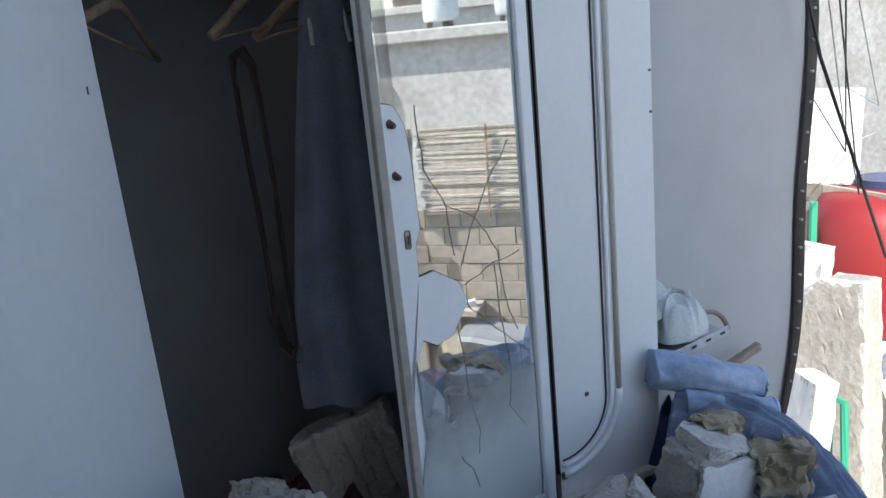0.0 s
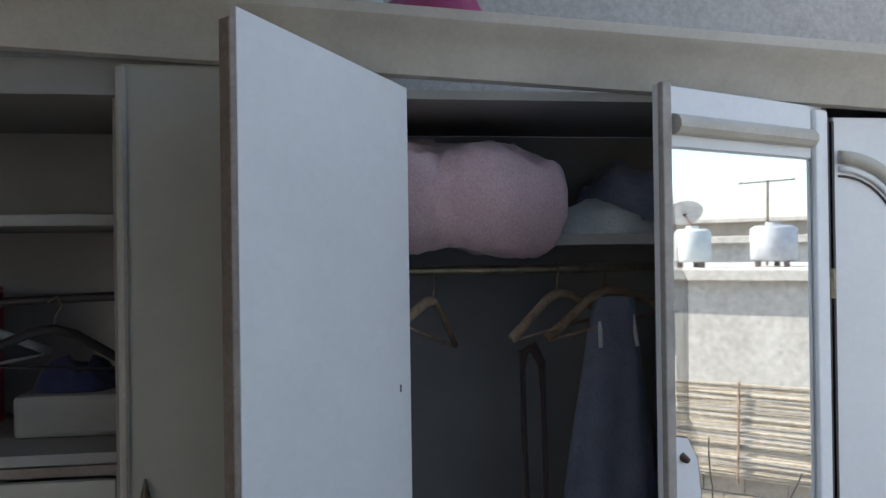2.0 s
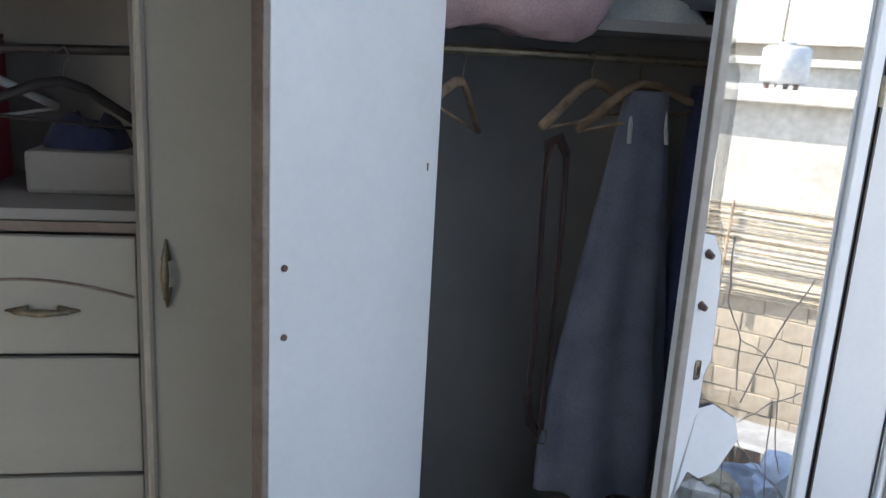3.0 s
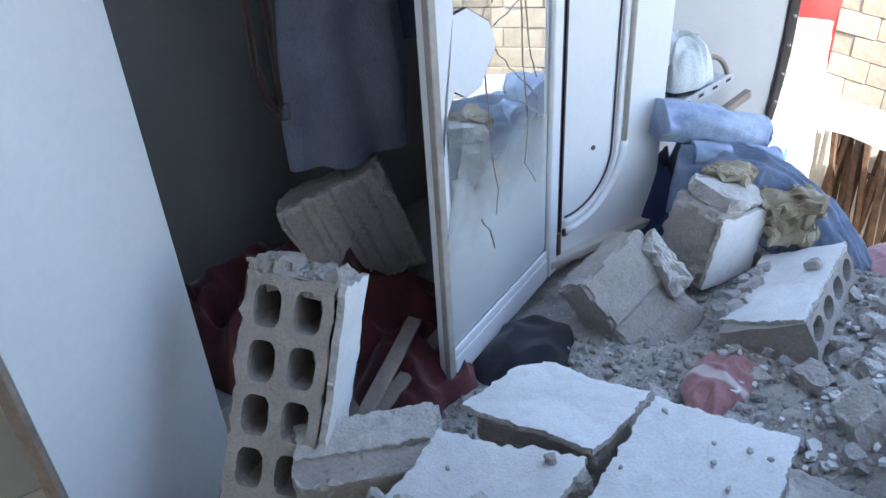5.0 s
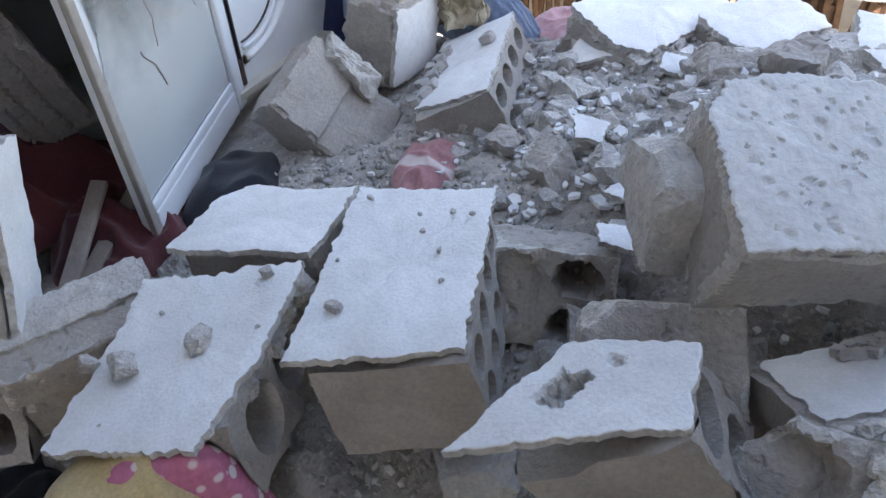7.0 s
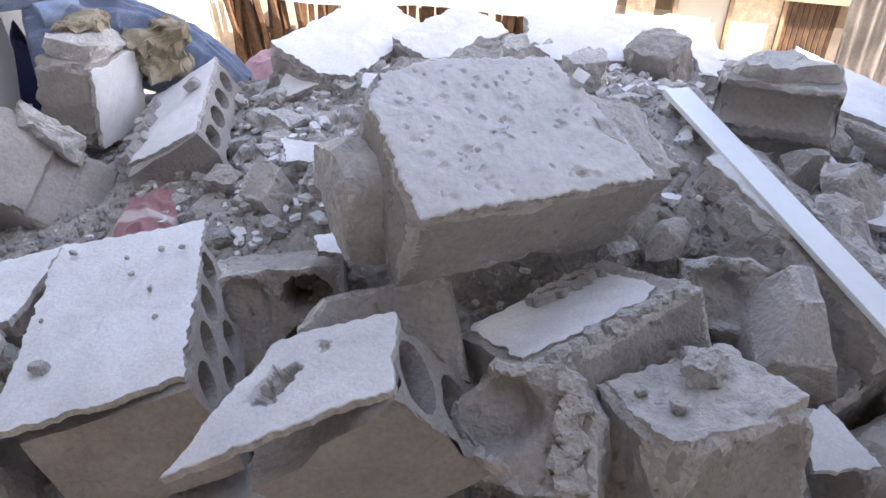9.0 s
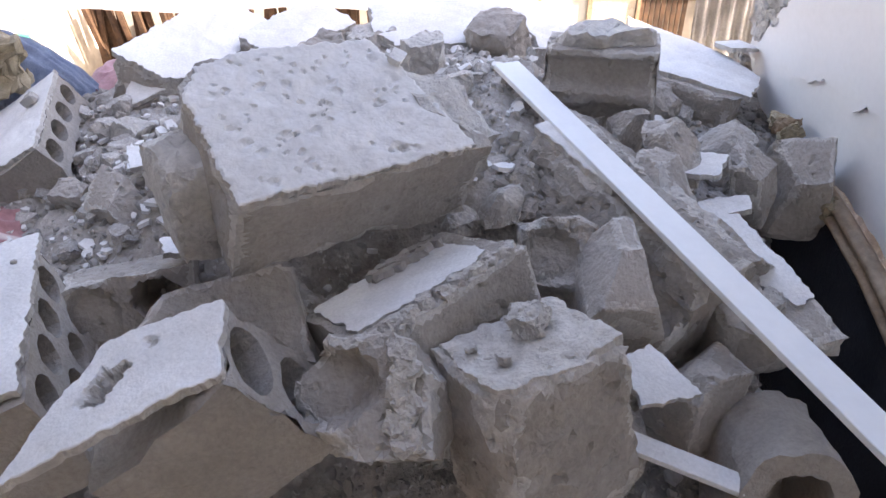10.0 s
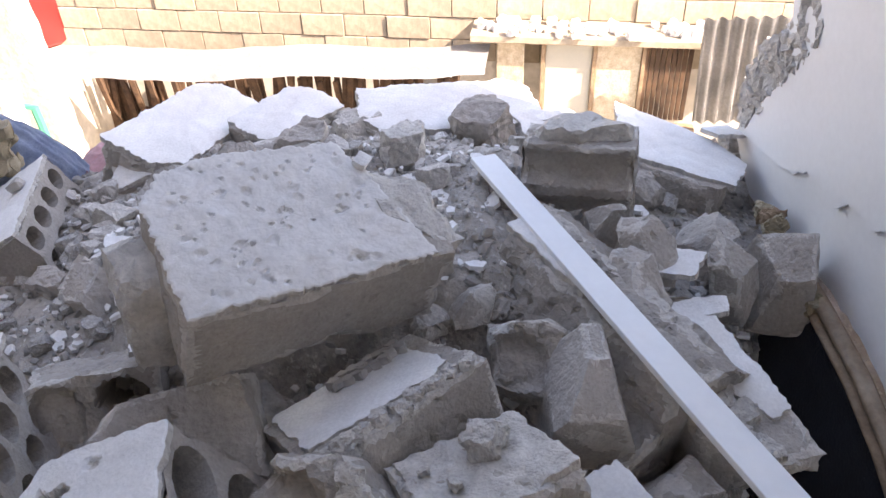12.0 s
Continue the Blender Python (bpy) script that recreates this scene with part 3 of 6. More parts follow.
for z0, z1 in ((0.70, 0.975), (0.41, 0.69), (0.11, 0.40)):
    low = part("drawer", box(-1.40, 0.035, z0, -0.615, 0.055, z1, 0.003), OLIVE, wardrobe)

# the leaf that stands wide open, its plain inside to the room
open_door = thing("open_leaf", pose(0.012, 1.832, 0, 0, 0, 220), "white wardrobe door standing wide open, plain inner side", "door")
bm = box(0.0, -0.009, -0.33, 0.437, 0.009, 2.085, 0.002)
for v in bm.verts:
    v.co.z += 0.085 * v.co.x / 0.437 if v.co.z > 1.5 else 0      # its sawn top climbs towards the free edge
part("panel", bm, WHITE, open_door)
part("edge_frame", box(0.437, -0.026, -0.33, 0.452, 0.010, 2.15, 0.004), EDGE, open_door, "brown worn edge strip")
part("edge_moulding", tube([(0.437, -0.012, -0.33), (0.437, -0.012, 2.09)], 0.014, 8), TRIM, open_door)
for z in (1.268, 1.135):
    part("screw", tube([(0.405, 0.008, z), (0.405, 0.013, z)], 0.0065, 8), RUST, open_door)
part("nick", box(0.03, 0.0085, 1.42, 0.034, 0.0096, 1.436), DARK, open_door)

# the mirror leaf, ajar
MIRROR_W = math.hypot(1.02 - 0.505, 1.83 - 1.60)
turn = math.degrees(math.atan2(1.83 - 1.60, 1.02 - 0.505))
mdoor = thing("mirror_door", pose(0.505, 1.60, 0, 0, 0, turn), "white wardrobe door ajar with a cracked mirror", "mirror door")
W = MIRROR_W
part("panel", box(0.0, 0.004, 0.078, W - 0.008, 0.020, 2.055, 0.001), WHITE, mdoor)
part("stile", box(-0.004, -0.012, 0.078, 0.022, 0.004, 2.058, 0.004), STILE, mdoor, "grey-brown worn free edge")
part("stile", box(W - 0.062, -0.016, 0.078, W - 0.012, 0.003, 2.045, 0.008), WHITE, mdoor)
part("bottom_rail", box(0.023, -0.012, 0.078, W - 0.063, 0.003, 0.145, 0.004), WHITE, mdoor)
part("bead", box(0.023, -0.010, 0.146, W - 0.063, 0.0, 0.172, 0.005), WHITE, mdoor)
part("top_rail", box(0.023, -0.004, 1.93, W - 0.063, 0.003, 2.05, 0.002), WHITE, mdoor)
part("top_moulding", tube([(0.03, -0.008, 1.975), (W - 0.07, -0.008, 1.975)], 0.022, 10), TRIM, mdoor, "cream half-round moulding")
part("hinge_knuckle", tube([(W - 0.006, -0.014, 1.60), (W - 0.006, -0.014, 1.67)], 0.009, 8), METAL, mdoor)
part("hinge_knuckle", tube([(W - 0.006, -0.014, 0.13), (W - 0.006, -0.014, 0.20)], 0.009, 8), RUST, mdoor)
part("rubber_seal", box(W - 0.011, -0.012, 0.10, W - 0.004, 0.012, 2.03), DARK, mdoor)

# the mirror glass: what is left of it, with a bay broken out beside the lock
bays = [(0.024, 1.72), (0.05, 1.69), (0.075, 1.655), (0.058, 1.60), (0.066, 1.56), (0.03, 1.50), (0.026, 1.40), (0.075, 1.37), (0.10, 1.335), (0.105, 1.10),
        (0.125, 1.03), (0.135, 0.985), (0.20, 0.965), (0.235, 0.93), (0.24, 0.86), (0.205, 0.80), (0.14, 0.785), (0.115, 0.74), (0.105, 0.66), (0.06, 0.55), (0.024, 0.42)]
glass = [Vector((W - 0.064, 0.176)), Vector((W - 0.064, 1.925)), Vector((0.024, 1.925))] + [Vector(p) for p in bays] + [Vector((0.024, 0.176))]
bm = bmesh.new()
front = [bm.verts.new((p.x, -0.001, p.y)) for p in glass]
rear = [bm.verts.new((p.x, 0.003, p.y)) for p in glass]
face = bm.faces.new(front)
for i in range(len(glass)):
    j = (i + 1) % len(glass)
    bm.faces.new((front[j], front[i], rear[i], rear[j]))
bmesh.ops.triangulate(bm, faces=[face])
bmesh.ops.recalc_face_normals(bm, faces=bm.faces[:])
part("mirror_glass", bm, mirror_mat, mdoor, "broken mirror glass")
def moved(bm, m):
    bmesh.ops.transform(bm, matrix=m, verts=bm.verts[:])
    return bm



# ---- the fixed arched panel, the board beside it and the wall strip ----
arch_panel = thing("arched_panel", pose(1.034, 1.822, 0), "white wardrobe panel with an arched cream moulding", "panel")
part("board", box(0.0, 0.0, 0.115, 0.366, 0.018, 2.03, 0.002), WHITE, arch_panel)


def arch_path(off, z_top, z_low):
    r = 0.205 - off
    top = [(0.012 + r * math.sin(a), -0.002, z_top + (r + 0.015) * math.cos(a)) for a in [i * math.pi / 24 for i in range(13)]]
    low = [(0.012 + r * math.cos(a), -0.002, z_low - (r + 0.015) * math.sin(a)) for a in [i * math.pi / 24 for i in range(13)]]
    return top, low


top, low = arch_path(0.0, 1.715, 0.415)
part("moulding", tube(top[:1] + top, 0.017, 8), TRIM, arch_panel, "cream arched bead", True)
part("moulding", tube([top[-1], low[0]], 0.009, 8), TRIM, arch_panel, "cream upright bead", True)
part("moulding", tube(low, 0.013, 8), WHITE, arch_panel, "", True)
top, low = arch_path(0.028, 1.715, 0.415)
part("moulding", tube(top + low, 0.008, 8), WHITE, arch_panel, "", True)
top, low = arch_path(0.045, 1.715, 0.415)
part("groove", tube(top + low, 0.003, 6), DARK, arch_panel, "dark groove line")
for x, z in ((0.287, 1.737), (0.358, 1.319), (0.359, 1.206), (0.105, 0.426)):
    part("screw", tube([(x, 0.001, z), (x, -0.003, z)], 0.004 if z > 0.5 else 0.007, 8), RUST, arch_panel)
part("seal", box(-0.006, -0.004, 0.12, 0.0, 0.012, 2.02), DARK, arch_panel)
part("hinge", box(0.004, -0.010, 0.180, 0.022, -0.001, 0.205, 0.003), METAL, arch_panel, "rusty hinge plate")

# lock, keyhole and screws on the mirror leaf, and the pale plate beside the broken bay
plate = [Vector((0.018, 1.345)), Vector((0.06, 1.335)), Vector((0.088, 1.29)), Vector((0.098, 1.22)), Vector((0.103, 1.06)), Vector((0.085, 1.026)), Vector((0.084, 0.951)), Vector((0.133, 0.951)), Vector((0.215, 0.901)), Vector((0.242, 0.843)), Vector((0.177, 0.777)), Vector((0.120, 0.774)), Vector((0.077, 0.802)), Vector((0.023, 0.721)), Vector((0.008, 0.666)), Vector((0.023, 0.646))]
bm = bmesh.new()
vs = [bm.verts.new((p.x, -0.0035, p.y)) for p in plate]
bm.faces.new(vs)
bmesh.ops.recalc_face_normals(bm, faces=bm.faces[:])
bmesh.ops.solidify(bm, geom=bm.faces[:], thickness=0.003)
part("lock_plate", bm, WHITE, mdoor)
part("plate_edge", tube([(p.x, -0.0045, p.y) for p in plate[:-1]], 0.0022, 5), DARK, mdoor)
for z in (1.300, 1.190):
    part("handle_stub", tube([(0.044, -0.004, z), (0.046, -0.020, z - 0.006)], [0.010, 0.006], 8), RUST, mdoor)
part("keyhole", box(0.052, -0.009, 1.022, 0.070, -0.003, 1.066, 0.006), METAL, mdoor, "oval keyhole plate")
part("key_slot", box(0.059, -0.0105, 1.033, 0.063, -0.0088, 1.052), DARK, mdoor)
rnd = random.Random(5)


def crack(points, r=0.0011):
    out = []
    for a, b in zip(points, points[1:]):
        for k in range(4):
            out.append((a[0] + (b[0] - a[0]) * k / 4 + rnd.uniform(-0.003, 0.003), -0.0016, a[1] + (b[1] - a[1]) * k / 4 + rnd.uniform(-0.004, 0.004)))
    out.append((points[-1][0], -0.0016, points[-1][1]))
    part("crack", tube(out, r, 4), EDGE, mdoor)


crack([(0.235, 0.93), (0.30, 1.04), (0.36, 1.11), (0.45, 1.20)])
crack([(0.13, 1.33), (0.14, 1.18), (0.20, 1.09), (0.215, 0.965)])
crack([(0.20, 1.09), (0.30, 1.04), (0.38, 0.93), (0.40, 0.78), (0.44, 0.70)])
crack([(0.24, 0.88), (0.36, 0.905), (0.47, 0.91)])
crack([(0.24, 0.84), (0.33, 0.75), (0.44, 0.66), (0.45, 0.58)])
crack([(0.205, 0.80), (0.22, 0.62), (0.25, 0.49), (0.24, 0.43)])
crack([(0.36, 0.905), (0.37, 0.76), (0.40, 0.60), (0.38, 0.50), (0.44, 0.42)])
crack([(0.17, 0.45), (0.21, 0.40), (0.23, 0.34)], 0.0018)
part("shard", prism([Vector(p) for p in ((0.0, 0.0), (0.03, 0.05), (0.028, 0.10), (0.004, 0.12))], 0.0, 0.003), mirror_mat, mdoor).matrix_local = pose(0.212, -0.004, 0.84, 84, 0, 6)

# grey board, its torn studded edge
board = thing("grey_board", pose(0, 2.0, 0), "tall grey board with a studded black edge strip", "board")
out_edge = [(2.10 + 0.085 * (1 - math.exp(-z * 2.2)) + 0.012 * math.sin(z * 6), z) for z in [0.1 * i for i in range(21)]]
sheet = [Vector((1.36, 0.0))] + [Vector(p) for p in out_edge] + [Vector((1.36, 2.0))]
bm = moved(prism(sheet, -0.02, 0.0, 1, 0.0, 0.0, 1), Matrix(((1, 0, 0, 0), (0, 0, -1, 0), (0, 1, 0, 0), (0, 0, 0, 1))))
part("sheet", bm, GREYWALL, board)
part("edge_strip", tube([(x, -0.012, z) for x, z in out_edge], 0.022, 8, None, 0.4), DARK, board, "black strip with bright studs")
for i in range(1, 20, 1):
    x, z = out_edge[i]
    part("stud", tube([(x - 0.004, -0.018, z + 0.03), (x - 0.004, -0.028, z + 0.03)], 0.005, 6), TIN, board)
structure("cable_wall", tube([(1.98, 1.97, 1.98), (2.05, 1.93, 1.62), (2.13, 1.90, 1.28), (2.60, 1.98, 0.50)], 0.006, 6), wire_mat, "loose black cable", "cable")


# ---- loose blocks ----
def place(o, u, v):
    """A pose with its x axis along u and its y axis towards v."""
    u, v = Vector(u).normalized(), Vector(v)
    n = u.cross(v).normalized()
    m = Matrix((u, n.cross(u), n)).transposed().to_4x4()
    m.translation = o
    return m


def cap(outline, thick, seed, craters=(), rough=0.0018, rings=12):
    """A sheet of plaster of ragged outline lying on z=0, with dents (x, y, radius, depth)."""
    bm = bmesh.new()
    n = len(outline)
    c = Vector((sum(p.x for p in outline) / n, sum(p.y for p in outline) / n))
    s = Vector((seed * 2.3, seed, 0))
    g = []
    for k in range(1, rings + 1):
        ring = []
        for p in outline:
            q = c + (p - c) * (k / rings)
            z = thick + rough * noise.noise(Vector((q.x, q.y, 0)) * 40 + s) + rough * 1.5 * noise.noise(Vector((q.x, q.y, 0)) * 12 + s)
            for x, y, r, d in craters:
                f = math.hypot(q.x - x, q.y - y) / (r * (1 + 0.6 * noise.noise(Vector((q.x, q.y, 1)) * 90 + s)))
                z -= d * max(0.0, 1 - f ** 3) if f < 1 else 0
            if k == rings:
                z -= thick * 0.15
            ring.append(bm.verts.new((q.x, q.y, z)))
        g.append(ring)
    mid = bm.verts.new((c.x, c.y, thick))
    for i in range(n):
        j = (i + 1) % n
        bm.faces.new((mid, g[0][i], g[0][j]))
        for k in range(rings - 1):
            bm.faces.new((g[k][i], g[k + 1][i], g[k + 1][j], g[k][j]))
    foot = [bm.verts.new((v.co.x, v.co.y, -0.004)) for v in g[-1]]
    for i in range(n):
        j = (i + 1) % n
        bm.faces.new((g[-1][i], foot[i], foot[j], g[-1][j])).material_index = 1
    for f in bm.faces:
        if f.calc_center_median().z < thick - 0.006:
            f.material_index = 1
    return bm


def rect(l, w):
    return [(-l / 2, -w / 2), (l / 2, -w / 2), (l / 2, w / 2), (-l / 2, w / 2)]


TO_X = Matrix(((0, 0, 1, 0), (1, 0, 0, 0), (0, 1, 0, 0), (0, 0, 0, 1)))      # a hollow face turned to +x

GROUP = "fallen concrete blocks"


def fallen(m, label, name="concrete_block"):
    return thing(name, m, label, "block", GROUP)


# block with a plastered top, holes in its long flank
b = fallen(pose(0.514, 0.902, 0.372, -2.8, -5.6, -61.3), "hollow concrete block with a cracked white plaster top")
part("body", moved(hollow(0.385, 0.20, 0.25, 4, 2, 2, amp=0.004), pose(0.124, 0, 0, 0, -7, 0) @ Matrix.Translation((0.0, -0.195, -0.205)) @ TO_X), CONCRETE, b)
part("plaster", cap(jagged([(-0.152, -0.205), (0.115, -0.182), (0.143, 0.185), (-0.106, 0.207)], 0.011, 0.0045, 11), 0.010, 1, [(0.03, 0.05, 0.010, 0.004), (-0.02, -0.03, 0.008, 0.003), (0.08, 0.12, 0.012, 0.004)]), PLASTER, b, "white plaster skin")
b = fallen(pose(0.221, 1.105, 0.335, -0.7, -9.6, -56.3), "hollow concrete block broken open under white plaster")
part("body", moved(hollow(0.28, 0.19, 0.235, 2, 1, 3, amp=0.008, rim=0.028, hole_depth=0.7), pose(0.118, 0, 0, 0, 0, -9) @ Matrix.Translation((0.0, -0.150, -0.195)) @ TO_X), CONCRETE, b)
for k in range(6):
    part("broken_flank", lump(0.06, 0.05, 0.05, 140 + k, 7, 0.4, 3), BROKEN, b).matrix_local = pose(0.06 + 0.016 * k, -0.10 + 0.048 * k, -0.058 - 0.012 * (k % 2), 0, 0, 30 * k)
part("plaster", cap(jagged([(-0.175, -0.165), (0.06, -0.19), (0.125, -0.05), (0.172, 0.155), (0.02, 0.150), (-0.11, 0.165), (-0.13, 0.03)], 0.012, 0.006, 12), 0.011, 2, [(0.0, 0.0, 0.012, 0.004)]), PLASTER, b, "white plaster skin")
b = fallen(pose(0.523, 1.222, 0.312, -11, -8, -68), "flat concrete block end with white plaster")
part("body", slab_block(0.26, 0.20, 0.12, 4, 0.005, 0.02, 0.012), CONCRETE, b)
part("plaster", cap(jagged([(-0.145, -0.112), (0.135, -0.115), (0.14, 0.115), (0.03, 0.105), (-0.08, 0.12), (-0.135, 0.06)], 0.012, 0.005, 13), 0.010, 3), PLASTER, b, "white plaster skin")
b = fallen(place((0.185, 1.375, 0.272), (0.90, -0.42, 0.05), (0.42, 0.90, 0.16)), "broken hollow block lying on its side with a grooved flank")
part("body", rock(0.29, 0.14, 0.21, [((-0.13, -0.06, 0), (-0.8, -0.5, 0.3)), ((0.02, 0, -0.21), (0.4, -0.3, -1))], 5, 0.004, 0.014, 0.009, lambda p: ((0, 0.012, 0) if p.y < -0.05 and p.z < -0.085 else (0, 0, 0)) if p.x < 0.125 else bowl(p, (0.145, 0.01, -0.075), (0.03, 0.045, 0.055), 0.10, (-1, 0, 0))), CONCRETE, b)
part("crust", cap(jagged(rect(0.27, 0.08), 0.012, 0.005, 14), 0.008, 4, (), 0.004, 14), BROKEN, b, "pale crumbled edge").matrix_local = pose(0.0, 0.028, 0.002)
# upright block, holes to the room, plaster on its flank
b = fallen(pose(-0.088, 1.510, 0.145, 64, 6.4, -45.5) @ Matrix.Translation((0, -0.072, 0)), "upright hollow concrete block with two columns of holes")
part("body", hollow(0.178, 0.56, 0.15, 2, 5, 6, rim=0.022, wall=0.026, amp=0.005, hole_depth=0.95, round_=0.26), CONCRETE, b)
for k in range(5):
    part("broken_top", moved(lump(0.055, 0.045 + 0.02 * math.sin(k * 2.2), 0.12, 8 + k, 7, 0.35, 3), pose(0.022 + 0.034 * k, 0.557 - 0.003 * k, -0.125, 0, 0, 9 * k)), CONCRETE, b)
part("plaster", moved(cap(jagged(rect(0.15, 0.46), 0.016, 0.006, 15), 0.012, 5), place((0.187, 0.330, -0.075), (0, 0, -1), (0, 1, 0))), PLASTER, b, "loose white plaster skin")
# slanting block with a grooved face
b = fallen(pose(1.005, 1.455, 0.192, 25.3, 46.3, -63.2), "broken solid block with a grooved grey face")
bm = slab_block(0.30, 0.225, 0.14, 21, 0.004, 0.018, 0.010)
for v in bm.verts:
    if v.co.z > -0.02:
        s = v.co.x + 0.012 * noise.noise(v.co * 9)
        v.co.z -= 0.019 * min(1, max(0, (s + 0.012) / 0.010)) - 0.014 * min(1, max(0, (s - 0.062) / 0.012))
        v.co.z -= 0.03 * max(0, noise.noise(v.co * 20)) * max(0, v.co.y - 0.06) / 0.06
part("body", bm, CONCRETE, b)
part("broken_edge", lump(0.19, 0.06, 0.065, 23, 6, 0.4, 3), BROKEN, b, "crumbled pale edge").matrix_local = pose(-0.03, 0.105, -0.060)
# block with a bright plastered side
b = fallen(pose(1.326, 1.529, 0.333, -9.5, 2.0, -88), "concrete block with one white plastered side")
part("body", slab_block(0.155, 0.205, 0.22, 24, 0.006, 0.02), CONCRETE, b)
part("plaster", moved(cap(jagged(rect(0.20, 0.20), 0.014, 0.005, 16), 0.010, 6), place((0.078, 0.0, -0.105), (0, 1, 0), (0, 0, 1))), PLASTER, b, "white plaster skin")
part("broken_top", lump(0.15, 0.14, 0.045, 25, 5, 0.35), BROKEN, b).matrix_local = pose(0.0, 0.0, -0.012)
# block with six holes in its end
b = fallen(pose(1.268, 1.267, 0.228, -4.4, -28.4, -65.4), "tilted hollow block with two rows of holes and a plastered top")
part("body", moved(hollow(0.40, 0.155, 0.205, 4, 2, 7, rim=0.016, wall=0.022, amp=0.004, round_=0.42), Matrix.Translation((0.102, -0.20, -0.157)) @ TO_X), CONCRETE, b)
part("plaster", cap(jagged([(-0.110, -0.155), (0.02, -0.19), (0.100, -0.195), (0.104, 0.20), (-0.105, 0.198)], 0.013, 0.005, 17), 0.010, 7), PLASTER, b, "white plaster skin")
part("pebble", lump(0.035, 0.025, 0.02, 26, 4, 0.2, 1), STONE, b).matrix_local = pose(0.06, 0.06, 0.012)
for k in range(9):
    part("crumb", lump(0.034, 0.026, 0.02, 160 + k % 4, 5, 0.3, 2), STONE, b).matrix_local = pose(-0.105 + 0.018 * (k % 3), -0.13 + 0.028 * k, 0.006, 0, 0, 47 * k)
# the large rendered block on top of the heap
PITS = random.Random(17)
b = fallen(pose(0.795, 0.322, 0.616, 18.4, 6.4, -52.0), "large concrete block with pitted grey render on top")
part("body", moved(rock(0.405, 0.275, 0.165, [((0.13, 0.06, 0), (0.8, 0.35, 0.55)), ((-0.20, 0.10, 0), (-0.7, 0.7, 0.1))], 31, 0.0045, 0.022, 0.010), pose(-0.008, 0.022, 0)), CONCRETE, b)
part("render", cap(jagged([(-0.205, -0.115), (0.165, -0.112), (0.14, 0.02), (0.118, 0.10), (0.10, 0.145), (-0.09, 0.158), (-0.175, 0.145), (-0.212, 0.09)], 0.007, 0.004, 18), 0.011, 8,
     [(PITS.uniform(-0.18, 0.11), PITS.uniform(-0.10, 0.14), PITS.choice((0.003, 0.004, 0.005, 0.009)), 0.004) for _ in range(85)], 0.0025, 46), GREYPLASTER, b, "pitted grey render")
part("chip", lump(0.03, 0.022, 0.012, 32, 3, 0.2, 1), PLASTER, b, "loose white chip").matrix_local = pose(0.125, 0.085, 0.012, 10, 0, 40)
part("broken_corner", lump(0.10, 0.19, 0.10, 33, 5, 0.3), BROKEN, b).matrix_local = pose(0.17, -0.005, -0.10)
part("broken_end", rock(0.075, 0.20, 0.16, [((0, 0.03, 0), (-0.3, 0.8, 0.7)), ((0, -0.06, 0), (-0.2, -0.8, 0.4))], 34, 0.006, 0.03), BROKEN, b).matrix_local = pose(-0.232, 0.055, -0.055, 0, -4, 0)
# block with a shot hole in its plaster
b = fallen(pose(0.384, 0.50, 0.490, 0.4, -15.0, -63.3), "plastered hollow block with a round hole knocked in it")
part("body", moved(hollow(0.15, 0.20, 0.23, 1, 2, 9, rim=0.016, wall=0.018, amp=0.006), pose(0.104, 0, -0.004, -4, -20, 0) @ Matrix.Translation((0.0, -0.072, -0.20)) @ TO_X), CONCRETE, b)
part("plaster", cap(jagged([(-0.190, -0.078), (-0.10, -0.066), (0.1, -0.06), (0.122, 0.058), (-0.038, 0.076), (-0.10, 0.02)], 0.011, 0.004, 19), 0.011, 9, [(-0.052, -0.004, 0.020, 0.02), (-0.036, 0.010, 0.019, 0.03), (-0.020, 0.018, 0.012, 0.02), (0.022, 0.040, 0.011, 0.008), (-0.07, -0.01, 0.01, 0.01)], 0.002, 44), PLASTER, b, "white plaster with a knocked hole")
# block under it, round hole in the end
b = fallen(place((0.548, 0.462, 0.392), (0.46, -0.888, -0.02), (0.675, 0.35, 0.65)), "dusty grey block with one round hole")
part("body", rock(0.245, 0.17, 0.17, [((-0.10, 0.06, 0), (-0.6, 0.6, 0.1)), ((0.105, 0, 0), (1, 0.1, 0.35))], 10, 0.004, 0.014, 0.009, lambda p: bowl(p, (-0.015, -0.02, 0), (0.040, 0.036, 0.03), 0.085, (0, 0.2, -1)) if p.z > -0.03 else (0, 0, 0)), CONCRETE, b)
b = fallen(place((0.708, 0.735, 0.205), (0.40, -0.916, 0.0), (0.45, 0.20, 0.87)), "dark broken hollow block in the rubble")
part("body", rock(0.25, 0.19, 0.17, [((-0.09, 0.095, 0), (-0.5, 0.8, 0.2))], 11, 0.005, 0.018, 0.009, lambda p: bowl(p, (0.055, 0.045, 0), (0.046, 0.033, 0.03), 0.11, (0, 0, -1)) + bowl(p, (0.05, -0.045, 0), (0.046, 0.030, 0.03), 0.10, (0, 0, -1)) + bowl(p, (-0.06, 0.02, 0), (0.05, 0.07, 0.03), 0.02, (0, 0, -1))), CONCRETE, b)
